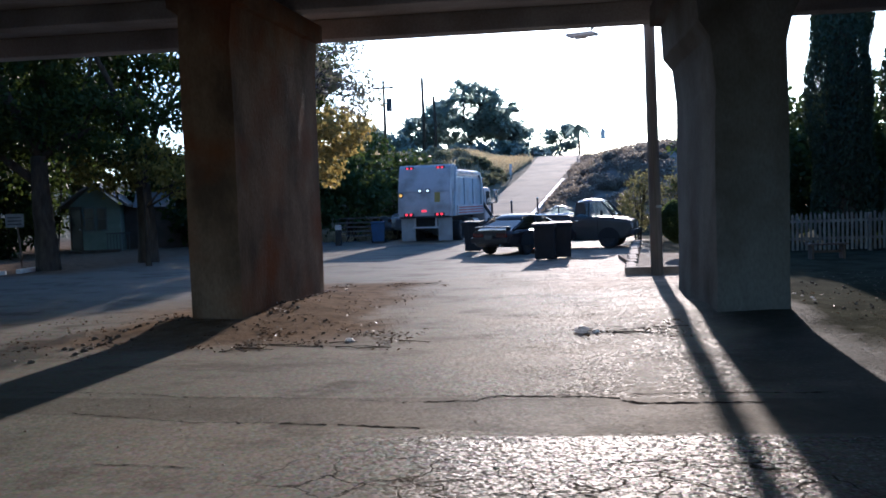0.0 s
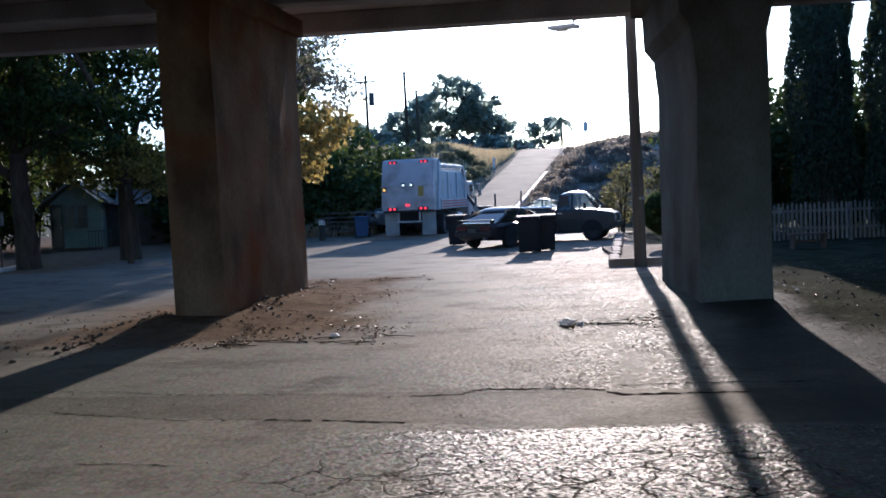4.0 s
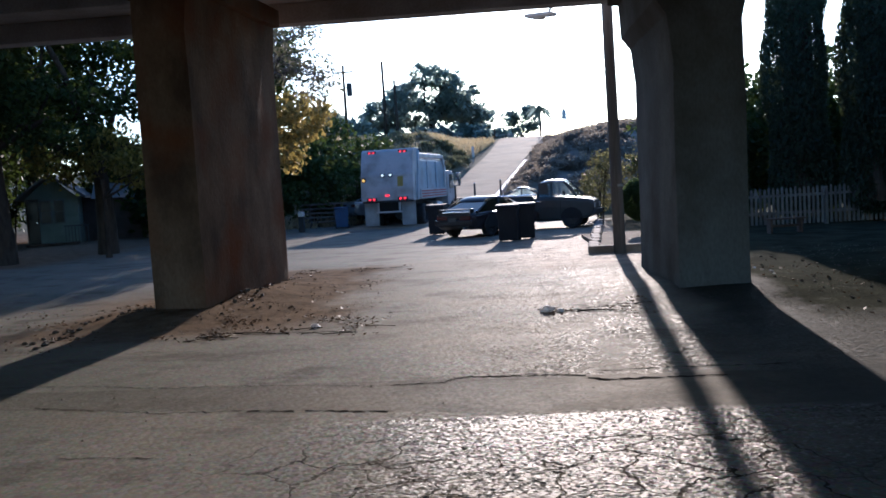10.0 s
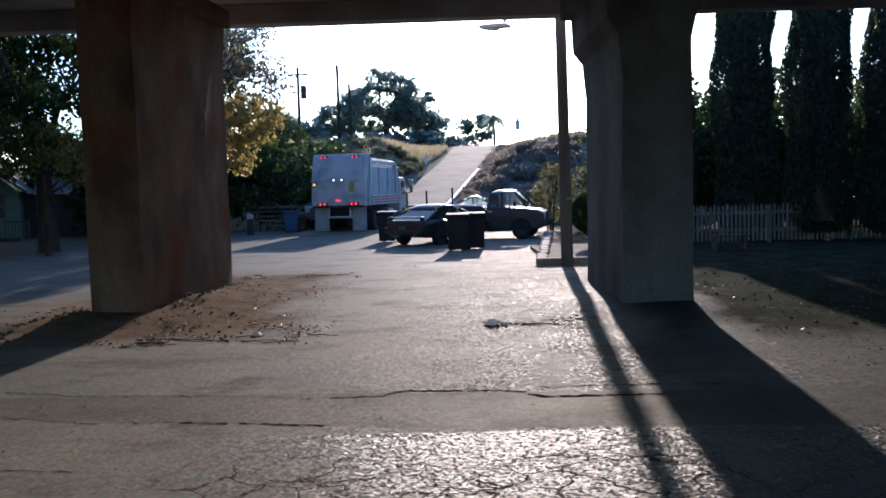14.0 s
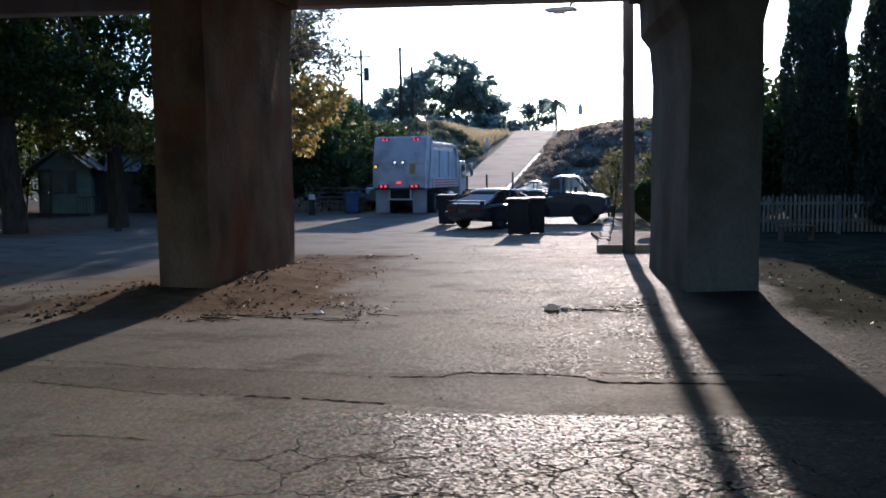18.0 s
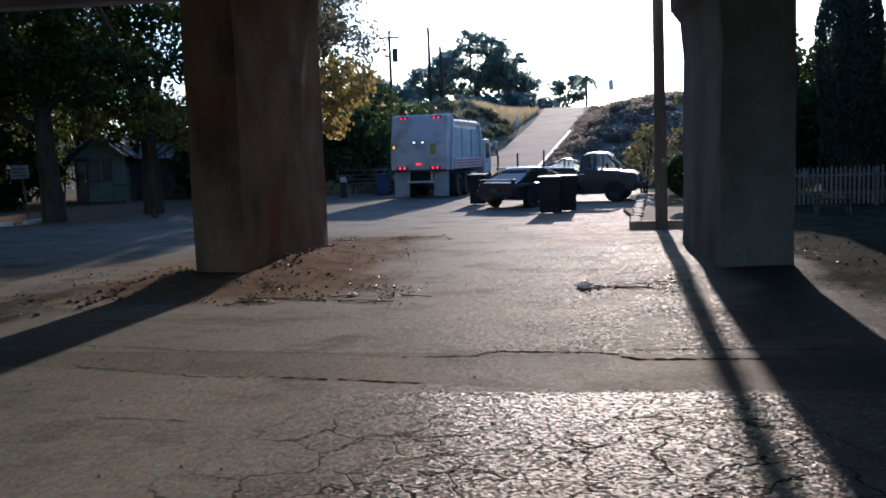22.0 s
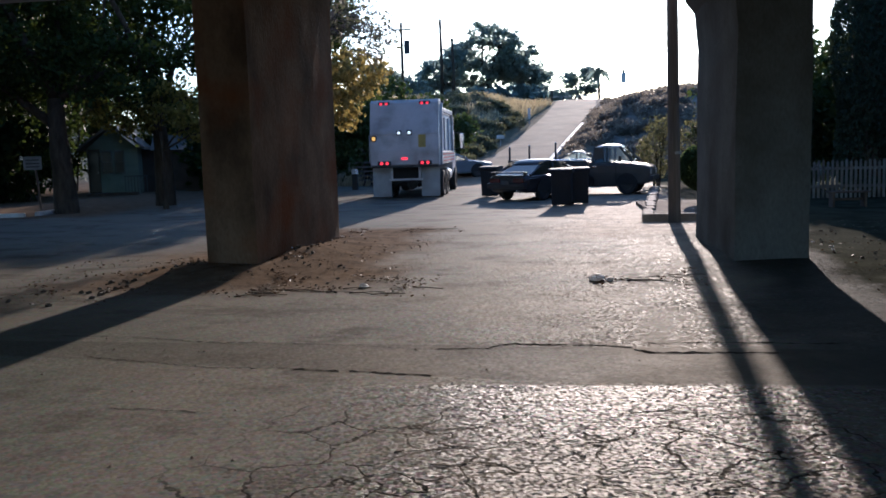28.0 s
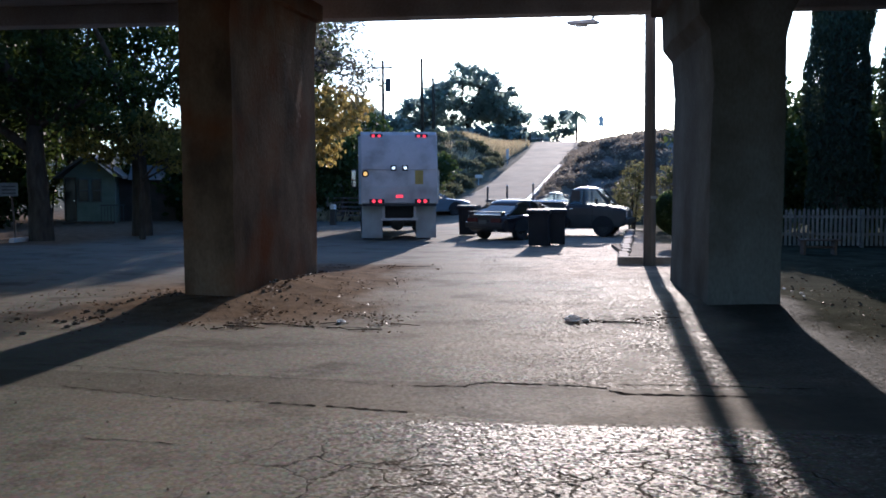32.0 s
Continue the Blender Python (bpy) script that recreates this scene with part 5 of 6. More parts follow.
def bare_twigs(parent, blobs, count, seed):
    """Fine hanging twigs, half bare, spread through a crown."""
    rng = np.random.default_rng(seed)
    for b in blobs:
        bm = bmesh.new()
        for _ in range(count):
            c = Vector(b[:3]) + Vector([rng.uniform(-1, 1) * r * 0.8 for r in b[3:6]])
            d = Vector((rng.normal() * 0.5, rng.normal() * 0.5, rng.uniform(-0.7, 0.5)))
            m = c + d * 0.45 + Vector((rng.normal() * 0.12, rng.normal() * 0.12, 0.1))
            limb(bm, [c, m, c + d], 0.014, 0.005, 4)
            for _ in range(2):
                e = Vector((rng.normal() * 0.3, rng.normal() * 0.3, rng.uniform(-0.35, 0.1)))
                limb(bm, [m, m + e * 0.5 + Vector((0, 0, 0.04)), m + e], 0.008, 0.003, 3)
        tagged(part("twig_spray", bm, TWIGBARK, parent), "thin half-bare hanging twigs", kind="stuff")


bare_twigs(SPARSE, [(3.4, 0, 6.3, 1.7, 1.6, 1.2), (2.5, 0, 7.0, 1.8, 1.8, 1.4), (4.1, 0.4, 5.4, 1.0, 1.3, 0.9)], 60, 77)

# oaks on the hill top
tree("oak", (-8.2, 92, 5.7), 9.5, 0.4, [(-2.6, 0, 4.8, 2.4, 2.6, 1.8), (-0.4, 0, 7.6, 1.9, 2.2, 1.4), (1.7, 0, 6.9, 1.6, 2.2, 1.4), (3.2, 0, 5.0, 2.0, 2.4, 1.8), (0, 0.5, 3.6, 3.0, 2.6, 1.6)], 5400, 0.27, HAZYLEAF, "broad dark oak on the hill crest", "oak tree", 7, 0.35, 0.62, 34, group="oaks on the crest")
tree("oak", (-12.6, 95, 5.6), 8, 0.36, [(-1.6, 0, 3.8, 2.2, 2.4, 1.6), (1.4, 0, 5.6, 1.9, 2.4, 1.5), (0, 0, 2.8, 2.6, 2.4, 1.4)], 3600, 0.3, HAZYLEAF, "dark oak beside a taller one on the crest", "oak tree", 8, 0.35, 0.62, 34, group="oaks on the crest")
tree("oak", (-5.0, 94, 5.7), 7, 0.34, [(-0.8, 0, 4.4, 2.2, 2.2, 1.8), (1.2, 0, 2.8, 1.9, 2.0, 1.3)], 3600, 0.3, HAZYLEAF, "rounded oak at the edge of the crest trees", "oak tree", 9, 0.35, 0.8, 30, group="oaks on the crest")
tree("oak", (-17.5, 88, 4.6), 6, 0.3, [(-1, 0, 3.4, 2.4, 2.2, 1.6), (1.6, 0, 2.8, 2.2, 2.2, 1.4)], 5000, 0.3, HAZYLEAF, "low spreading oak on the hill side", "oak tree", 10, 0.35, 0.7, 30, group="oaks on the crest")
tree("small_tree", (1.2, 118, 5.9), 5, 0.2, [(-1.4, 0, 4.2, 1.1, 1.2, 0.9), (-0.2, 0, 2.6, 1.9, 1.4, 1.2), (1.2, 0, 4.6, 1.1, 1.2, 1.0), (1.6, 0, 2.9, 1.1, 1.2, 0.8)], 2200, 0.28, HAZYLEAF, "small dark tree beyond the crest", "tree", 11, 0.4, 0.6, 24)
tree("small_tree", (-3.2, 112, 5.9), 3.6, 0.2, [(-1.6, 0, 1.6, 1.8, 1.4, 0.9), (1.2, 0, 1.5, 1.8, 1.4, 0.9)], 2600, 0.26, HAZYLEAF, "low dark scrub tree beyond the crest", "tree", 12, 0.4, 0.6, 24)


def palm(at, height, seed):
    rng = np.random.default_rng(seed)
    t = thing("palm", pose(*at), "small shaggy palm on the skyline beside the road", "palm tree")
    part("trunk", limb(bmesh.new(), [(0, 0, -0.2), (0.05, 0, height * 0.5), (0, 0, height)], 0.16, 0.12), BARK, t, smooth=True)
    for k in range(14):
        a, up = rng.uniform(0, 6.28), rng.uniform(-0.3, 1.0)
        d = Vector((math.cos(a), math.sin(a), 0))
        bm, prev = bmesh.new(), None
        for j in range(7):
            u = j / 6
            p = Vector((0, 0, height)) + d * (1.7 * u) + Vector((0, 0, up * 1.5 * u - 1.7 * u * u))
            s = d.cross(Vector((0, 0, 1))) * 0.28 * math.sin(math.pi * (0.12 + 0.85 * u))
            cur = [bm.verts.new(p + s - Vector((0, 0, 0.08))), bm.verts.new(p), bm.verts.new(p - s - Vector((0, 0, 0.08)))]
            if prev:
                bm.faces.new((prev[0], prev[1], cur[1], cur[0])), bm.faces.new((prev[1], prev[2], cur[2], cur[1]))
            prev = cur
        part("frond", bm, HAZYLEAF, t)


palm((3.3, 104, 5.9), 4.2, 3)

# scrub along the crest, under the oaks
rc = random.Random(15)
for i in range(16):
    x = -14.5 + 0.78 * i + rc.uniform(-0.3, 0.3)
    y = rc.uniform(84, 90)
    s = rc.uniform(0.8, 1.5)
    bush("crest_scrub", (x, y, land(x, y)), [(0, 0, 0.6 * s, 1.0 * s, 0.9 * s, 0.75 * s), (0.5 * s, 0.2, 1.0 * s, 0.7 * s, 0.6 * s, 0.6 * s)], 700, 0.24, HAZYLEAF, "low dark scrub along the hill crest", 220 + i, clump=0.3, group="crest scrub")

# shrubs on the banks
rs = random.Random(5)
for i in range(150):
    y = rs.uniform(43.5, 80)
    x = ramp_mid(y) + rs.uniform(4.4, 5.5 + 0.16 * (y - 30))
    s = rs.uniform(0.35, 0.75)
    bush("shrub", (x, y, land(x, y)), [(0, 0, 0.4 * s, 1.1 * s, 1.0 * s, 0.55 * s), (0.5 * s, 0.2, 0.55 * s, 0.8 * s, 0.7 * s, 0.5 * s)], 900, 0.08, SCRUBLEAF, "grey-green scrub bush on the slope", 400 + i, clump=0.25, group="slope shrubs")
for i in range(70):   # low brush reaching down to the wall and, past its end, to the road
    y = rs.uniform(44.5, 78)
    x = ramp_mid(y) + rs.uniform(3.0 if y < 63 else 2.75, 4.5)
    s = rs.uniform(0.3, 0.5) + (0.2 if 62 < y < 68 else 0)
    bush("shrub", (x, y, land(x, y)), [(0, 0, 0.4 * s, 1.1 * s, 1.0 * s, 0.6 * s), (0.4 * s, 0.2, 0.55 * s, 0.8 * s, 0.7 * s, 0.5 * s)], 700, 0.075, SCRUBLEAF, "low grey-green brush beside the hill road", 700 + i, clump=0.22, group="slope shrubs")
for i, (x, y, h) in enumerate(((4.75, 36, 3.1), (3.5, 37, 3.0), (5.9, 35.2, 3.0))):
    bush("sunlit_shrub", (x, y, land(x, y)), [(0, 0, 0.5 * h, 0.75, 0.7, 0.4 * h), (0.3, 0.2, 0.75 * h, 0.55, 0.5, 0.22 * h), (-0.3, 0, 0.35 * h, 0.7, 0.6, 0.3 * h)], 2800, 0.06, OLIVELEAF, "tall sunlit olive-yellow shrub at the foot of the slope", 560 + i, clump=0.22, group="sunlit shrubs")
for i in range(64):
    y = rs.uniform(46, 65)
    x = ramp_mid(y) - rs.uniform(1.9, 8)
    s = rs.uniform(0.4, 0.8)
    bush("shrub", (x, y, land(x, y)), [(0, 0, 0.45 * s, 0.9 * s, 0.9 * s, 0.5 * s), (-0.5 * s, 0.2, 0.55 * s, 0.6 * s, 0.6 * s, 0.45 * s)], 1300, 0.08, BANKLEAF, "green scrub bush on the grassy bank", 100 + i, clump=0.22, group="bank shrubs")
for i, (x, y, s) in enumerate(((-10.5, 45, 2.2), (-13.2, 46, 2.5), (-16, 45, 2.4), (-9.0, 50, 2.2), (-12, 51, 2.6), (-18.5, 47, 2.6), (-7.0, 49.5, 1.5))):
    bush("thicket", (x, y, land(x, y)), [(0, 0, 0.9 * s, 0.95 * s, 0.8 * s, 0.8 * s), (0.4 * s, 0, 1.4 * s, 0.7 * s, 0.7 * s, 0.55 * s)], 3800, 0.16, DARKLEAF, "dense dark-green thicket at the back of the street", 140 + i, clump=0.4, group="thickets")

for i, (x, y, s) in enumerate(((6.6, 31.5, 2.0), (8.6, 32.5, 2.6), (10.6, 31.5, 2.3), (12.8, 31.2, 2.6), (15, 30.8, 2.4), (17.3, 30, 2.6), (20, 29.5, 2.6), (7.6, 36, 3.0), (11.5, 36.5, 3.2), (16, 36, 3.2))):
    bush("thicket", (x, y, land(x, y)), [(0, 0, 0.9 * s, 0.95 * s, 0.8 * s, 0.85 * s), (0.3 * s, 0, 1.45 * s, 0.7 * s, 0.7 * s, 0.6 * s)], 3600, 0.16, DARKLEAF, "dense dark-green thicket behind the picket fence", 170 + i, clump=0.4, group="thickets behind the fence")
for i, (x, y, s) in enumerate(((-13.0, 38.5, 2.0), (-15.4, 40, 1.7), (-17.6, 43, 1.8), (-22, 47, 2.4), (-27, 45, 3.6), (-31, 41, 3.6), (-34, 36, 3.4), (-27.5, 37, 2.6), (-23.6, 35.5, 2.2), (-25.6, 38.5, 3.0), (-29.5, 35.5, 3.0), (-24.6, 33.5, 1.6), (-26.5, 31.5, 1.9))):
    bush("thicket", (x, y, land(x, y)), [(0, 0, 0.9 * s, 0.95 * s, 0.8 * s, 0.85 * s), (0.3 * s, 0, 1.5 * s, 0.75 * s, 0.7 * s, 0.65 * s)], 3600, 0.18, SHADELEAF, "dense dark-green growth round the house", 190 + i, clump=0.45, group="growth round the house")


def dry_grass():
    rng = np.random.default_rng(9)
    pts = []
    for _ in range(26000):
        y = rng.uniform(64, 78)
        x = ramp_mid(y) - rng.uniform(1.9, 14)
        pts.append((x, y, land(x, y)))
    for _ in range(4000):
        y = rng.uniform(43, 62)
        x = ramp_mid(y) - rng.uniform(2.5, 9)
        pts.append((x, y, land(x, y)))
    pts = np.array(pts)
    n = len(pts)
    h = rng.uniform(0.25, 0.7, n)
    a = rng.uniform(0, 6.28, n)
    w = np.stack([np.cos(a), np.sin(a), np.zeros(n)], 1) * 0.03
    tip = pts + np.stack([rng.normal(size=n) * 0.2, rng.normal(size=n) * 0.2, h], 1)
    verts = np.stack([pts - w, pts + w, tip], 1).reshape(-1, 3)
    tagged(raw("dry_grass", verts, np.arange(3 * n).reshape(-1, 3), DRYGRASS), "tall dry straw-coloured grass on the bank", "grass", kind="stuff")


dry_grass()


# ---- street furniture ----
def lamp_post():
    t = thing("street_lamp", pose(2.3, 20.08, 0), "weathered wooden pole carrying a street lamp on a long arm", "street lamp")
    part("pole", rough_up(limb(bmesh.new(), [(0, 0, -0.3), (-0.02, 0, 2), (-0.06, 0, 5), (-0.1, 0, 9)], 0.14, 0.11, 14), 0.008), POLEWOOD, t, smooth=True)
    part("arm", limb(bmesh.new(), [(-0.06, 0, 5.85), (-0.5, 0.25, 6.1), (-0.95, 0.52, 6.0), (-1.3, 0.65, 5.6)], 0.03, 0.03), STEEL, t, smooth=True)
    bm = prism([(-0.37, -0.02), (-0.34, 0.035), (0.3, 0.055), (0.37, 0.02), (0.35, -0.04), (-0.3, -0.055)], "y", -0.13, 0.13, 0.02)
    bmesh.ops.transform(bm, matrix=pose(-1.5, 0.72, 5.53, 0, 3, -25), verts=bm.verts[:])
    part("lamp_head", bm, SIGNBACK, t)
    part("lens", boxed(-1.66, -1.4, 0.64, 0.8, 5.44, 5.48, 0.01), CLEAR_LENS, t)
    part("band", rodded((0, 0, 1.5), (0, 0, 1.56), 0.132), STEEL, t)


lamp_post()


def picket_fence(x0, x1, y):
    t = thing("picket_fence", pose(0, 0, 0), "weathered white wooden picket fence before the cypresses", "fence")
    for z in (0.35, 0.85):
        part("rail", boxed(x0, x1, y + 0.03, y + 0.07, z, z + 0.08, 0.006), SHADEDWHITE, t)
    k = 0
    while x0 + 0.125 * k < x1:
        x = x0 + 0.125 * k
        h = 1.13 + 0.03 * math.sin(k * 2.3)
        bm = prism([(x, 0.06), (x + 0.068, 0.06), (x + 0.068, h - 0.05), (x + 0.034, h), (x, h - 0.05)], "y", y, y + 0.02)
        part("picket", bm, SHADEDWHITE, t)
        if k % 19 == 0:
            part("post", boxed(x, x + 0.1, y + 0.07, y + 0.17, -0.2, 1.1, 0.008), SHADEDWHITE, t)
        k += 1


picket_fence(4.2, 12.5, 26.4)


def stop_sign():
    t = thing("stop_sign", pose(4.95, 9.85, land(4.95, 9.85), 0, 0, 46), "octagonal sign showing its bare metal back, on a steel post", "traffic sign")
    part("post", boxed(-0.03, 0.03, -0.025, 0.025, -0.3, 3.4, 0.004), STEEL, t)
    pts = [(0.4 * math.cos(a), 2.98 + 0.4 * math.sin(a)) for a in [math.pi / 8 + math.pi / 4 * k for k in range(8)]]
    part("sign_plate", prism(pts, "y", 0.026, 0.032), SIGNBACK, t)
    for z in (2.72, 3.24):
        part("bolt", rodded((0, -0.04, z), (0, 0.03, z), 0.012), CHROME, t)


stop_sign()


def kerb_island():
    t = thing("kerb", pose(0, 0, 0), "broken concrete kerb round the planting bed by the pole", "kerb", kind="structure")
    rk = random.Random(3)
    for x0, x1, y0, y1 in ((1.62, 2.3, 20.35, 20.55), (2.32, 3.3, 20.38, 20.58)):
        part("kerb_stone", rough_up(boxed(x0, x1, y0, y1, -0.1, 0.17, 0.025), 0.012, 3), KERB, t)
    y = 20.6
    while y < 33:
        ln = rk.uniform(0.8, 1.1)
        x = 1.63 + (y - 20) * 0.105 + rk.uniform(-0.02, 0.02)
        part("kerb_stone", rough_up(boxed(x, x + 0.22, y, y + ln - 0.03, -0.1, 0.16 + rk.uniform(-0.02, 0.03), 0.025), 0.015, 3, seed=int(y)), KERB, t)
        y += ln
    part("bed_soil", rough_up(boxed(1.9, 4.3, 20.6, 26.2, -0.1, 0.10), 0.03, 1.2, 4), mat("bed_soil", (0.16, 0.12, 0.085), (0.09, 0.065, 0.045), 3, 0.95, bump=0.8, fine=30), t)


kerb_island()


def bollards():
    for x, y in ((-3.1, 46.2), (-2.1, 46.6), (-0.75, 47.4)):
        t = thing("bollard", pose(x, y, land(x, y)), "thin dark steel bollard at the foot of the hill road", "bollard", "bollards at the road")
        part("post", rodded((0, 0, -0.2), (0, 0, 1.05), 0.055, 0.05), DARKSTEEL, t)
        part("cap", rodded((0, 0, 1.05), (0, 0, 1.1), 0.06, 0.03), STEEL, t)


bollards()


def utility_pole(x, y, h, seed, transformer=True):
    t = thing("utility_pole", pose(x, y, land(x, y)), "dark wooden utility pole on the hill", "utility pole", "utility poles")
    part("pole", limb(bmesh.new(), [(0, 0, -0.3), (0.02 * seed, 0, h * 0.5), (0, 0, h)], 0.15, 0.1, 10), BARK, t, smooth=True)
    if transformer:
        part("transformer", rodded((0.42, 0, h - 2.4), (0.42, 0, h - 1.4), 0.22), DARKSTEEL, t)
        part("bracket", boxed(0, 0.42, -0.03, 0.03, h - 1.8, h - 1.7), DARKSTEEL, t)
        part("crossarm", boxed(-0.8, 0.8, -0.05, 0.05, h - 0.6, h - 0.48, 0.01), BARK, t)


utility_pole(-12.9, 69, 6.4, 1)
utility_pole(-9.4, 66, 6.0, 2, False)
utility_pole(-8.55, 66, 4.6, 3, False)


def far_signal():
    t = thing("traffic_signal", pose(5.85, 100, land(5.85, 100)), "distant dark signal head on a thin post against the sky", "traffic light")
    part("post", rodded((0, 0.1, -0.2), (0, 0.1, 3.4), 0.03), STEEL, t)
    # pale steel on the head puts the glare of the sky round it into colour
    part("signal_head", boxed(-0.26, 0.26, -0.15, 0.1, 2.45, 3.5, 0.04), STEEL, t)
    part("cap", rodded((0, 0, 3.5), (0, 0, 4.3), 0.1, 0.05), DARKSTEEL, t)


far_signal()


def litter():
    rk = random.Random(11)
    paper = leaf_mat("crumpled_paper", (0.75, 0.75, 0.78), (0.8, 0.8, 0.82), 0.6, (1, 1, 1))
    for x, y, s in ((0.38, 12.2, 0.1), (-2.78, 11.72, 0.06), (0.55, 12.15, 0.05), (-4.85, 14.7, 0.1), (4.09, 15.68, 0.035), (4.12, 15.3, 0.03), (4.2, 15.05, 0.04), (4.1, 14.56, 0.025)):
        bm = bmesh.new()
        bmesh.ops.create_icosphere(bm, subdivisions=3, radius=s)
        for v in bm.verts:
            v.co += noise.noise_vector(v.co * 14 + Vector((x, y, 0))) * s * 0.6
            v.co.z *= 0.5
        t = part("litter", bm, paper)
        t.location = (x, y, land(x, y) + s * 0.3)
        tagged(t, "crumpled white paper litter lying on the ground", "litter", "litter")


litter()


def gravel():
    """Loose chips, leaf scraps and grit over the dirt, and thinly over the asphalt."""
    rng = np.random.default_rng(77)
    spots = []
    for n, x0, x1, y0, y1 in ((2600, -5.6, -2.2, 11.2, 19), (1500, -8.5, -5.6, 10.5, 17), (2200, 3.5, 8.5, 9, 20), (2600, -1.5, 2.4, 18.5, 30), (300, -5, 2.4, 5, 13)):
        xy = np.stack([rng.uniform(x0, x1, n), rng.uniform(y0, y1, n)], 1)
        keep = [noise.noise(Vector((p[0] * 0.9, p[1] * 0.9, 1))) > -0.1 for p in xy]
        spots.append(xy[np.array(keep)])
    xy = np.concatenate(spots)
    xy = xy[~((np.abs(xy[:, 0] - 2.95) < 0.6) & (np.abs(xy[:, 1] - 15.2) < 2.1))]
    z = np.array([land(px, py) for px, py in xy])
    n = len(xy)
    r = 0.005 + 0.017 * rng.random(n) ** 3
    base = np.array([[1, 0, 0], [-0.5, 0.85, 0], [-0.5, -0.85, 0], [0.1, 0.05, 0.75]])
    ang = rng.uniform(0, 6.28, n)
    ca, sa = np.cos(ang)[:, None], np.sin(ang)[:, None]
    sx = rng.uniform(0.6, 1.5, (n, 1))
    bx, by, bz = base[None, :, 0] * sx, base[None, :, 1], base[None, :, 2]
    verts = np.stack([(bx * ca - by * sa) * r[:, None] + xy[:, :1], (bx * sa + by * ca) * r[:, None] + xy[:, 1:], bz * r[:, None] + z[:, None] + 0.001 + 0 * bx], 2).reshape(-1, 3)
    k = np.arange(n)[:, None, None] * 4
    faces = (k + np.array([[0, 1, 3], [1, 2, 3], [2, 0, 3]])[None]).reshape(-1, 3)
    grit = mat("grit", (0.2, 0.165, 0.13), (0.09, 0.07, 0.055), 9, 0.8, bump=0.1)
    tagged(raw("gravel", verts, faces, grit), "loose grit and stone chips on dirt and asphalt", "gravel", kind="stuff")


gravel()


def stones():
    rk = random.Random(21)
    rock = mat("rubble", (0.13, 0.105, 0.08), (0.07, 0.055, 0.043), 6, 0.95, bump=0.6, fine=30, vary=0.3)
    meshes = []
    for k in range(6):
        bm = bmesh.new()
        bmesh.ops.create_icosphere(bm, subdivisions=1, radius=1)
        for v in bm.verts:
            v.co = v.co * rk.uniform(0.7, 1.2)
            v.co.z *= 0.65
        me = bpy.data.meshes.new("stone")
        bm.to_mesh(me)
        bm.free()
        me.materials.append(rock)
        meshes.append(me)

    def put(x, y, s):
        o = new("stone", meshes[rk.randrange(6)])
        o.matrix_basis = pose(x, y, land(x, y) + s * 0.25, rk.uniform(0, 40), rk.uniform(0, 40), rk.uniform(0, 360)) @ Matrix.Diagonal((s, s, s, 1))
        tagged(o, "loose broken stone on the dirt beside the pier", "stone", "rubble stones")
    for _ in range(70):
        u = rk.random()
        put(-5.9 - 0.9 * u + rk.gauss(0, 0.25), 13.8 - 3.0 * u + rk.gauss(0, 0.35), rk.uniform(0.015, 0.05))
    for _ in range(50):
        put(-4.83 + abs(rk.gauss(0, 0.25)), rk.uniform(13.4, 18.0), rk.uniform(0.015, 0.05))
    for _ in range(60):
        put(rk.uniform(-5.4, -3.0), rk.uniform(11.3, 13.8), rk.uniform(0.01, 0.028))
    for _ in range(50):
        put(rk.uniform(3.8, 6.2), rk.uniform(11, 18), rk.uniform(0.01, 0.035))


stones()


def leaf_litter():
    """Dry leaves and twigs blown against the pier and over the soil."""
    rng = np.random.default_rng(31)
    xs, ys = [], []
    for n, x0, x1, y0, y1 in ((700, -4.85, -4.3, 13.2, 19.5), (900, -5.0, -1.8, 10.9, 12.6), (500, -4.6, -2.6, 12.4, 17), (700, -8.5, -5.8, 10.4, 14.5), (500, 3.6, 7.5, 10.5, 17), (160, -3.6, -2.2, 18.6, 19.6), (160, 0.3, 1.9, 11.6, 12.9)):
        xs.append(rng.uniform(x0, x1, n)), ys.append(rng.uniform(y0, y1, n))
    x, y = np.concatenate(xs), np.concatenate(ys)
    keep = np.array([noise.noise(Vector((a * 1.6, b * 1.6, 7))) > 0.05 for a, b in zip(x, y)])
    x, y = x[keep], y[keep]
    p = np.stack([x, y, np.array([land(a, b) for a, b in zip(x, y)]) + 0.014], 1)
    v, f = leaf_cloud(p, 0.034, rng, 0.0, 1.9)
    v = v.reshape(-1, 4, 3)
    v[:, :, 2] = p[:, None, 2] + (v[:, :, 2] - p[:, None, 2]) * 0.45 + 0.012
    tagged(raw("leaf_litter", v.reshape(-1, 3), f, leaf_mat("dead_leaf", (0.045, 0.03, 0.02), (0.15, 0.1, 0.06), 0.15, (1, 1, 1))), "dry brown leaves scattered on soil and asphalt", "leaves", kind="stuff")
    rk = random.Random(4)
    for i in range(15):
        u = rk.random()
        tx, ty = (rk.uniform(-4.4, -1.7), rk.uniform(11.0, 11.7)) if i < 9 else (rk.uniform(0.5, 1.8), rk.uniform(12.0, 12.7))
        a, ln = rk.gauss(0, 0.3), rk.uniform(0.15, 0.7)
        bm = limb(bmesh.new(), [(-ln / 2, 0, 0), (0, rk.uniform(-0.04, 0.04), 0.008), (ln / 2, 0, 0)], 0.007, 0.004, 5)
        t = part("twig", bm, BARK)
        t.matrix_basis = pose(tx, ty, land(tx, ty) + 0.01, 0, 0, math.degrees(a))
        tagged(t, "thin dead twig lying on the ground", "twig", "twigs")


leaf_litter()


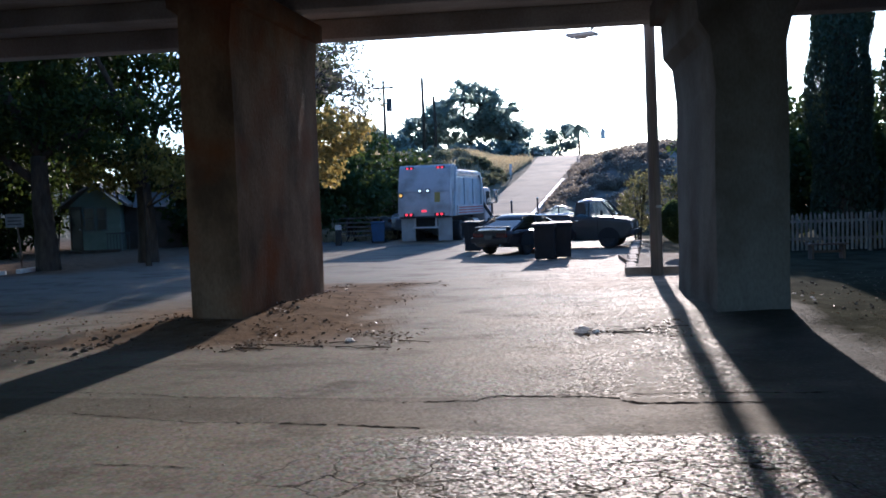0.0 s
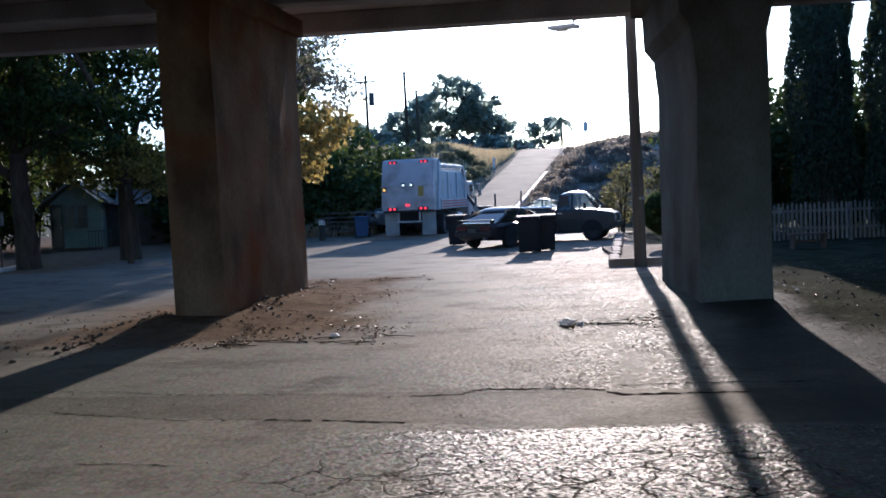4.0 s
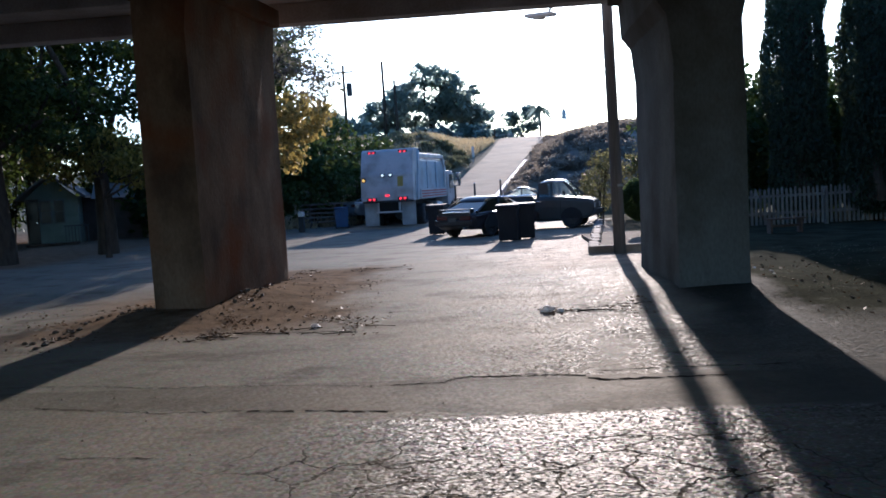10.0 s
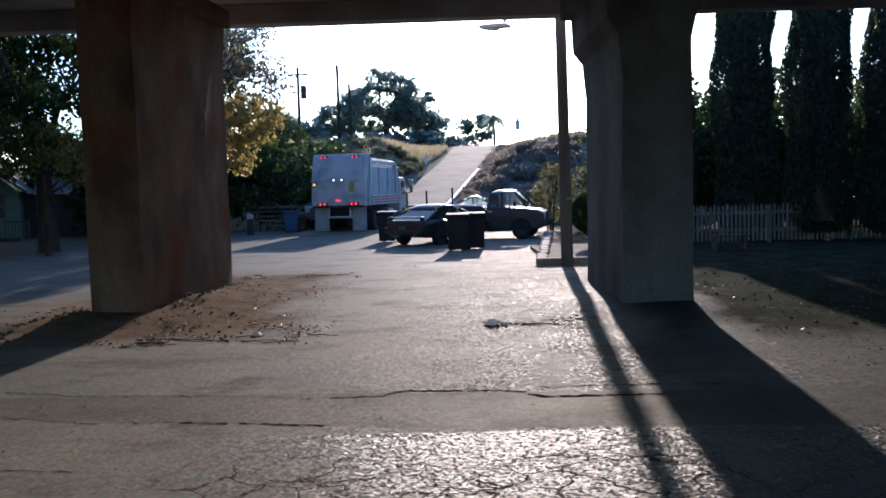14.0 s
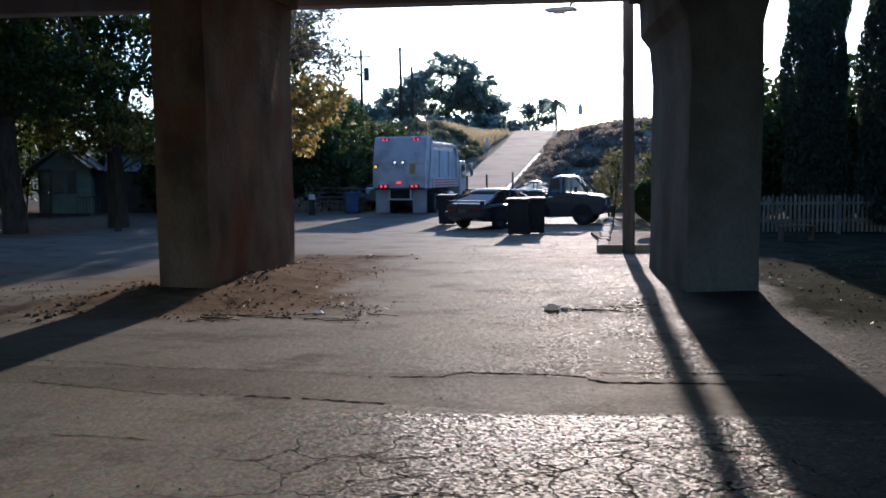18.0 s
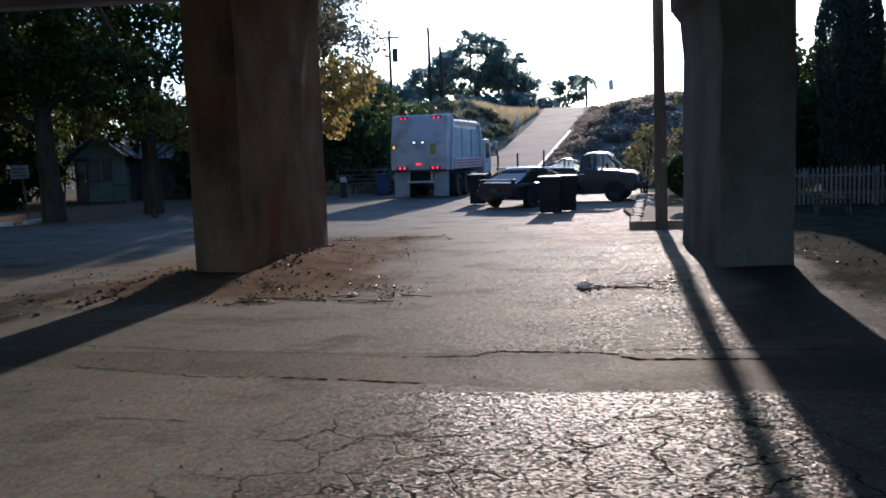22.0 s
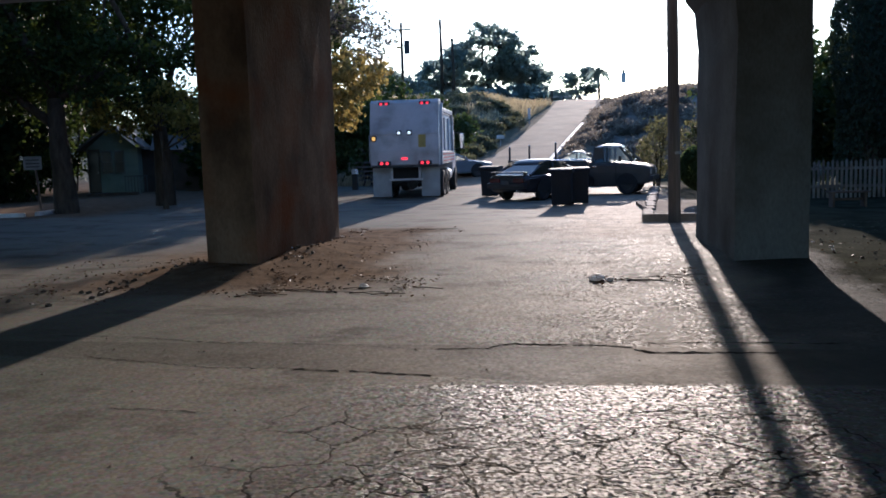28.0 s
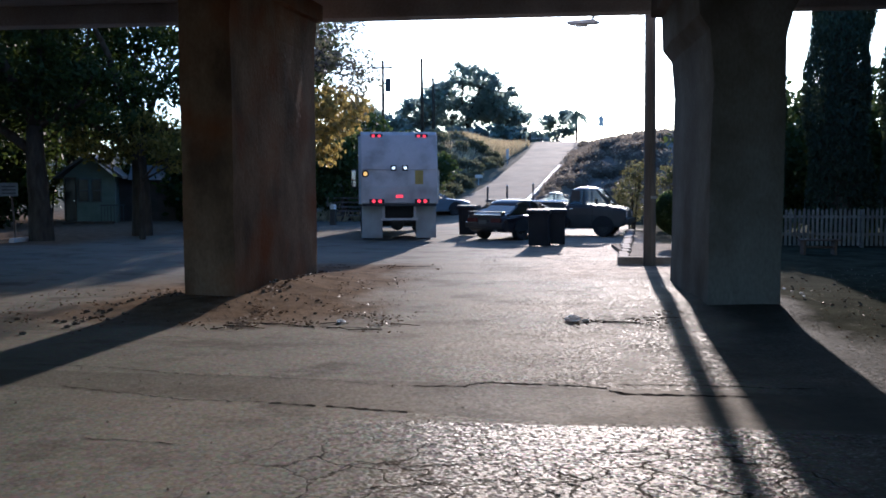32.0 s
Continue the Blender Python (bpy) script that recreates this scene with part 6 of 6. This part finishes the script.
# ---- the house side of the street ----
PALEGREEN = mat("pale_green_boards", (0.25, 0.3, 0.235), (0.18, 0.22, 0.17), 2, 0.75, bump=0.15, dirt=(0.2, 0.2, 0.17), dirt_amount=0.4, vary=0.06)
WINGWALL = mat("drab_boards", (0.11, 0.085, 0.07), (0.07, 0.055, 0.045), 2, 0.8, bump=0.2)
ROOFING = mat("grey_shingle", (0.13, 0.12, 0.11), (0.08, 0.075, 0.07), 4, 0.9, bump=0.5, fine=12, vary=0.2)
DARKWOOD = mat("dark_wood", (0.10, 0.07, 0.05), (0.05, 0.035, 0.025), 4, 0.7, bump=0.3)
WINDOWGLASS = mat("dark_window_glass", (0.012, 0.014, 0.015), None, 3, 0.12, bump=0.0, spec=0.3)


def house():
    h = thing("house", pose(-20.95, 40.35, 0, 0, 0, 22), "small pale-green boarded house with low gable and dark doorway", "house")
    a, w, d, e = -2.0, 0.25, 7.0, 2.25
    mid = (a + w) / 2
    part("wall", boxed(a, w, 0.02, d, 0.0, e), PALEGREEN, h)
    z = 0.1
    while z < e - 0.05:
        part("board", prism([(-0.03, z), (0.02, z), (0.02, z + 0.17), (-0.008, z + 0.17)], "x", a - 0.02, w + 0.02), PALEGREEN, h)
        z += 0.175
    part("roof", prism([(a - 0.4, e - 0.1), (mid, e + 1.0), (w + 0.4, e - 0.1), (w + 0.4, e + 0.02), (mid, e + 1.14), (a - 0.4, e + 0.02)], "y", -0.5, d + 0.4), ROOFING, h)
    part("gable", prism([(a, e), (w, e), (mid, e + 0.98)], "y", 0.0, 0.1), PALEGREEN, h)
    # near-black slab on the solid wall paints the shade inside an open doorway
    door = part("door", boxed(-1.95, -1.5, -0.06, -0.035, 0.12, 2.12, 0.01), WINDOWGLASS, h, "dark open doorway")
    part("door_frame", boxed(-1.99, -1.45, -0.05, -0.036, 0.1, 2.2), DARKWOOD, h)
    part("door_handle", rodded((-1.56, -0.1, 1.1), (-1.56, -0.06, 1.1), 0.03), CHROME, door)
    for x0, x1 in ((-1.34, -0.94), (-0.74, -0.38)):
        f = part("window", boxed(x0 - 0.06, x1 + 0.06, -0.06, -0.035, 1.02, 2.15), SHADEDWHITE, h)
        part("pane", boxed(x0, x1, -0.075, -0.062, 1.08, 1.56), WINDOWGLASS, f)
        part("pane", boxed(x0, x1, -0.075, -0.062, 1.60, 2.08), WINDOWGLASS, f)
    part("step", boxed(a, w, -0.9, -0.04, -0.05, 0.12, 0.01), DARKWOOD, h)
    for k in range(8):
        part("baluster", boxed(-0.3 + 0.14 * k, -0.26 + 0.14 * k, -0.88, -0.84, 0.12, 0.85), SHADEDWHITE, h)
    part("handrail", boxed(-0.35, 0.77, -0.9, -0.82, 0.85, 0.92, 0.006), SHADEDWHITE, h)
    # a lower wing set back beside the gable
    part("wing_wall", boxed(w + 0.004, w + 4.5, 2.5, d, 0.0, 2.2), WINGWALL, h, "drab brown boarded side wing")
    part("wing_roof", prism([(2.1, 2.1), (d + 0.3, 2.1), (4.75, 2.9)], "x", w + 0.45, w + 4.8), ROOFING, h)


house()


def bin_and_clutter():
    blue = mat("blue_plastic", (0.03, 0.085, 0.22), (0.022, 0.06, 0.16), 3, 0.5, bump=0.05)
    b = thing("wheelie_bin", pose(-8.2, 41.2, 0, 0, 0, 10), "blue plastic wheeled refuse bin with its lid shut", "bin")
    part("body", prism([(-0.27, 0.08), (0.27, 0.08), (0.33, 0.95), (-0.33, 0.95)], "y", -0.34, 0.34, 0.03), blue, b)
    part("lid", boxed(-0.36, 0.36, -0.4, 0.38, 0.955, 1.02, 0.025), blue, b)
    for s in (-1, 1):
        part("wheel", rodded((s * 0.25, 0.3, 0.1), (s * 0.33, 0.3, 0.1), 0.1), RUBBER, b)
    part("handle", rodded((-0.25, 0.42, 0.98), (0.25, 0.42, 0.98), 0.02), blue, b)
    t = thing("timber_stack", pose(-9.0, 44.2, land(-9.0, 44.2), 0, 0, -4), "stack of weathered grey boards on bearers", "timber stack")
    rk = random.Random(8)
    for k in range(5):
        for j in range(3):
            o = rk.uniform(-0.15, 0.15)
            part("board", boxed(-1.7 + o, 1.7 + o, -0.5 + 0.34 * j, -0.2 + 0.34 * j, 0.25 + 0.22 * k, 0.33 + 0.22 * k, 0.008), POLEWOOD, t)
        for x in (-1.3, 0, 1.3):
            part("bearer", boxed(x - 0.05, x + 0.05, -0.5, 0.5, 0.33 + 0.22 * k - 0.22 if k else 0.0, 0.25 + 0.22 * k, 0.006), DARKWOOD, t)
    m = thing("mailbox", pose(-9.75, 39.6, 0), "small pale mailbox on a thick dark post beside the street", "mailbox")
    part("post", boxed(-0.13, 0.13, -0.1, 0.1, -0.2, 0.72, 0.02), DARKSTEEL, m)
    part("box", prism([(-0.1, 0.72), (0.1, 0.72), (0.1, 0.86), (0.07, 0.94), (-0.07, 0.94), (-0.1, 0.86)], "y", -0.22, 0.22, 0.01), WHITEPAINT, m)
    part("flag", boxed(0.102, 0.112, -0.1, -0.06, 0.78, 0.98), STRIPE, m)
    s = thing("yard_sign", pose(-17.3, 26.9, 0, 0, 0, 20), "small dark-faced board sign on a leaning post", "sign")
    part("post", limb(bmesh.new(), [(0.06, 0.06, -0.2), (0.0, 0.06, 1.0), (-0.06, 0.06, 1.85)], 0.04, 0.035, 7), DARKWOOD, s)
    part("board", boxed(-0.38, 0.18, 0, 0.025, 1.46, 1.9, 0.006), SHADEDWHITE, s)
    for z in (1.54, 1.65, 1.76):
        part("line", boxed(-0.31, 0.11, -0.006, -0.002, z, z + 0.04), DARKSTEEL, s)
    for x, y, turn in ((-17.75, 25.5, 14), (-16.95, 26.85, 96)):
        k = thing("parking_stop", pose(x, y, 0, 0, 0, turn), "low white concrete parking stop at the street edge", "parking stop", "parking stops")
        part("block", rough_up(prism([(-0.1, 0), (0.1, 0), (0.07, 0.13), (-0.07, 0.13)], "x", -0.75, 0.75, 0.012), 0.008, 3), WHITEPAINT, k)
        for u in (-0.5, 0.5):
            part("pin", rodded((u, 0, 0.1), (u, 0, 0.14), 0.02), STEEL, k)
    r = thing("road_sign", pose(ramp_mid(64) - 1.5, 64, land(ramp_mid(64) - 1.5, 64), 0, 0, 25), "small white marker board beside the hill road", "traffic sign")
    part("post", rodded((0, 0.03, -0.2), (0, 0.03, 1.15), 0.03), STEEL, r)
    part("marker_plate", boxed(-0.1, 0.1, -0.012, 0.0, 0.4, 1.15, 0.003), WHITEPAINT, r)
    r = thing("road_sign", pose(ramp_mid(54) - 1.6, 54, land(ramp_mid(54) - 1.6, 54), 0, 0, 20), "low white marker board at the road edge", "traffic sign")
    part("post", rodded((0, 0.03, -0.2), (0, 0.03, 0.65), 0.03), STEEL, r)
    part("marker_plate", boxed(-0.24, 0.24, -0.012, 0.0, 0.45, 0.66, 0.003), WHITEPAINT, r)
    g = thing("guard_rail", pose(0, 0, 0), "post and wire guard rail across the top of the rise", "fence")
    for k in range(5):
        x = -1.6 + 1.05 * k
        part("post", rodded((x, 82.5, ramp_z(82.5) - 0.1), (x, 82.5, ramp_z(82.5) + (1.0 if k in (0, 4) else 0.35)), 0.06), DARKWOOD, g)
    part("rail", rodded((-1.6, 82.5, ramp_z(82.5) + 0.33), (2.6, 82.5, ramp_z(82.5) + 0.33), 0.03), STEEL, g)


def low_bench(m):
    """A plain plank bench."""
    b = thing("bench", m, "low dark plank bench before the picket fence", "bench")
    for y in (-0.17, 0.01):
        part("seat_plank", boxed(-0.5, 0.5, y, y + 0.16, 0.36, 0.4, 0.008), DARKWOOD, b)
    for x in (-0.42, 0.36):
        part("leg", boxed(x, x + 0.06, -0.15, 0.15, -0.05, 0.36, 0.006), DARKWOOD, b)
    part("stretcher", boxed(-0.36, 0.36, -0.02, 0.02, 0.16, 0.22, 0.005), DARKWOOD, b)


bin_and_clutter()
low_bench(pose(7.0, 23.75, land(7.0, 23.75), 0, 0, 3))


def crack_line(points, width, seed):
    """A jagged open crack, filled with dark grit, along the asphalt."""
    rk = random.Random(seed)
    verts, faces = [], []
    for (x0, y0), (x1, y1) in zip(points, points[1:]):
        n = max(2, int(math.hypot(x1 - x0, y1 - y0) / 0.045))
        for k in range(n):
            u = k / n
            x, y = x0 + (x1 - x0) * u, y0 + (y1 - y0) * u + rk.gauss(0, 0.012) + 0.03 * noise.noise(Vector((x0 + (x1 - x0) * u, seed, 0)) * 3)
            w = width * rk.uniform(0.2, 1.3) * (0.5 + 0.9 * abs(noise.noise(Vector((x * 2.3, seed, 1)))))
            z = land(x, y) + 0.004
            verts += [(x, y - w, z), (x, y + w, z)]
    for i in range(len(verts) // 2 - 1):
        if rk.random() < 0.97:
            faces.append((2 * i, 2 * i + 2, 2 * i + 3, 2 * i + 1))
    tagged(raw("crack", verts, faces, CRACKFILL), "long dark crack across the asphalt", "crack", "long cracks", "structure")


CRACKFILL = mat("crack_grit", (0.04, 0.037, 0.033), (0.02, 0.019, 0.017), 12, 0.98, bump=0.3, spec=0.0)
crack_line([(-5.4, 8.72), (-4.46, 8.65), (-3.7, 8.45), (-2.6, 8.39), (-1.3, 8.17)], 0.014, 1)
crack_line([(-1.3, 8.17), (-0.75, 8.25), (-0.6, 8.41), (0.3, 8.37), (0.64, 8.27)], 0.030, 2)
crack_line([(0.7, 8.45), (1.4, 8.5), (2.6, 8.45)], 0.022, 8)
crack_line([(0.6, 8.2), (0.74, 8.09), (1.9, 8.1)], 0.038, 4)
crack_line([(-4.6, 7.82), (-3.2, 7.46), (-2.43, 7.43)], 0.014, 3)
crack_line([(-2.43, 7.43), (-1.44, 7.3), (-1.1, 7.25)], 0.026, 9)
crack_line([(-1.46, 5.57), (-1.3, 5.93), (-0.92, 5.86), (-0.55, 5.95), (-0.2, 6.34)], 0.014, 10)
crack_line([(-1.1, 5.42), (-0.6, 5.56), (-0.42, 5.65), (-0.1, 5.6), (0.15, 5.36)], 0.017, 11)
crack_line([(-0.95, 5.22), (-0.2, 5.22), (-0.1, 4.9)], 0.015, 12)
crack_line([(-0.14, 5.61), (0.0, 5.83), (0.4, 6.28), (0.95, 6.2)], 0.012, 13)
crack_line([(-3.5, 6.22), (-2.6, 6.18)], 0.012, 14)
crack_line([(0.4, 12.05), (0.9, 12.35), (1.35, 12.5)], 0.03, 5)
crack_line([(-4.2, 11.6), (-3.4, 11.4), (-2.0, 11.3)], 0.03, 6)
# this broad strip stands for a dark pothole patch, not a crack
crack_line([(-3.7, 19.15), (-3.0, 19.3), (-2.4, 19.45)], 0.10, 7)


def motions():
    """The refuse truck tips a bin, waits, then backs towards the bridge and straightens up: seconds, bearing and distance of its tail, heading."""
    way = [(0, -8.25, 39.4, 9.7), (17.5, -8.25, 39.4, 9.7), (19.8, -8.25, 39.2, 9.7), (20.5, -8.4, 38.4, 9.8), (21, -8.56, 37.85, 9.8), (21.5, -8.75, 37.3, 9.7), (22, -8.94, 36.95, 9.4), (22.5, -9.15, 36.6, 9),
           (23, -9.4, 36.15, 8.2), (24, -9.85, 35.15, 6), (25, -10.17, 34.0, 3.2), (25.5, -10.3, 33.5, 1.7), (26.5, -10.5, 32.6, -0.1), (27.5, -10.58, 31.7, -1.7), (28, -10.58, 31.25, -2.7),
           (29, -10.52, 30.15, -5.6), (30, -10.38, 29.16, -8.8), (31, -10.05, 28.6, -11.2), (32, -9.54, 28.15, -12.5)]
    at = [(t, pose(d * math.sin(radians(a)), d * math.cos(radians(a)), 0, 0, 0, -h)) for t, a, d, h in way]
    walk(TRUCK, at)
    # the side arm lifts a bin, tips it over the hopper, shakes it and sets it down again: seconds, sideways place and height of the bin's middle, tilt, lid
    lift = [(0, 2.4, 0.53, 0, 0), (0.15, 2.4, 0.55, 0, 0), (0.4, 2.4, 1.4, 0, 0), (0.6, 2.4, 1.95, -3, 0), (0.8, 2.35, 2.45, -12, 0), (1.0, 2.25, 2.85, -38, 5), (1.2, 1.8, 3.25, -78, 15), (1.4, 1.45, 3.5, -108, 35), (1.7, 1.15, 3.76, -128, 42), (2.0, 1.0, 3.84, -136, 45),
            (2.2, 1.05, 3.82, -130, 42), (2.45, 1.0, 3.86, -136, 45), (2.75, 1.1, 3.84, -131, 42), (3.1, 1.45, 3.62, -100, 40), (3.3, 1.88, 3.2, -55, 25), (3.5, 2.3, 2.2, -15, 8), (3.6, 2.4, 1.85, -6, 0), (3.8, 2.4, 1.3, 0, 0), (4.1, 2.4, 0.53, 0, 0), (32, 2.4, 0.53, 0, 0)]
    base = at[0][1]
    bins, lids, arms = [], [], []
    for t, x, z, tilt, lid in lift:
        x -= 0.45
        bins.append((t, base @ pose(x, 6.25, z, 0, tilt, 0) @ pose(0, 0, -0.53)))
        lids.append((t, pose(0.36, 0, 1.025, 0, lid, 0)))
        way_to = Vector((x - 0.75, z - 2.3)).normalized()
        out = 1.55 if t < 32 else 2.9
        arms.append((t, pose(x - way_to.x * out, 6.25, z - way_to.y * out, 0, -math.degrees(math.atan2(way_to.y, way_to.x)), 0)))
    arms[-1:] = [(4.8, pose(-0.5, 6.25, 1.5)), (32, pose(-0.5, 6.25, 1.5))]
    walk(BIN, bins)
    walk(LID, lids)
    walk(SIDE_ARM, arms)


motions()
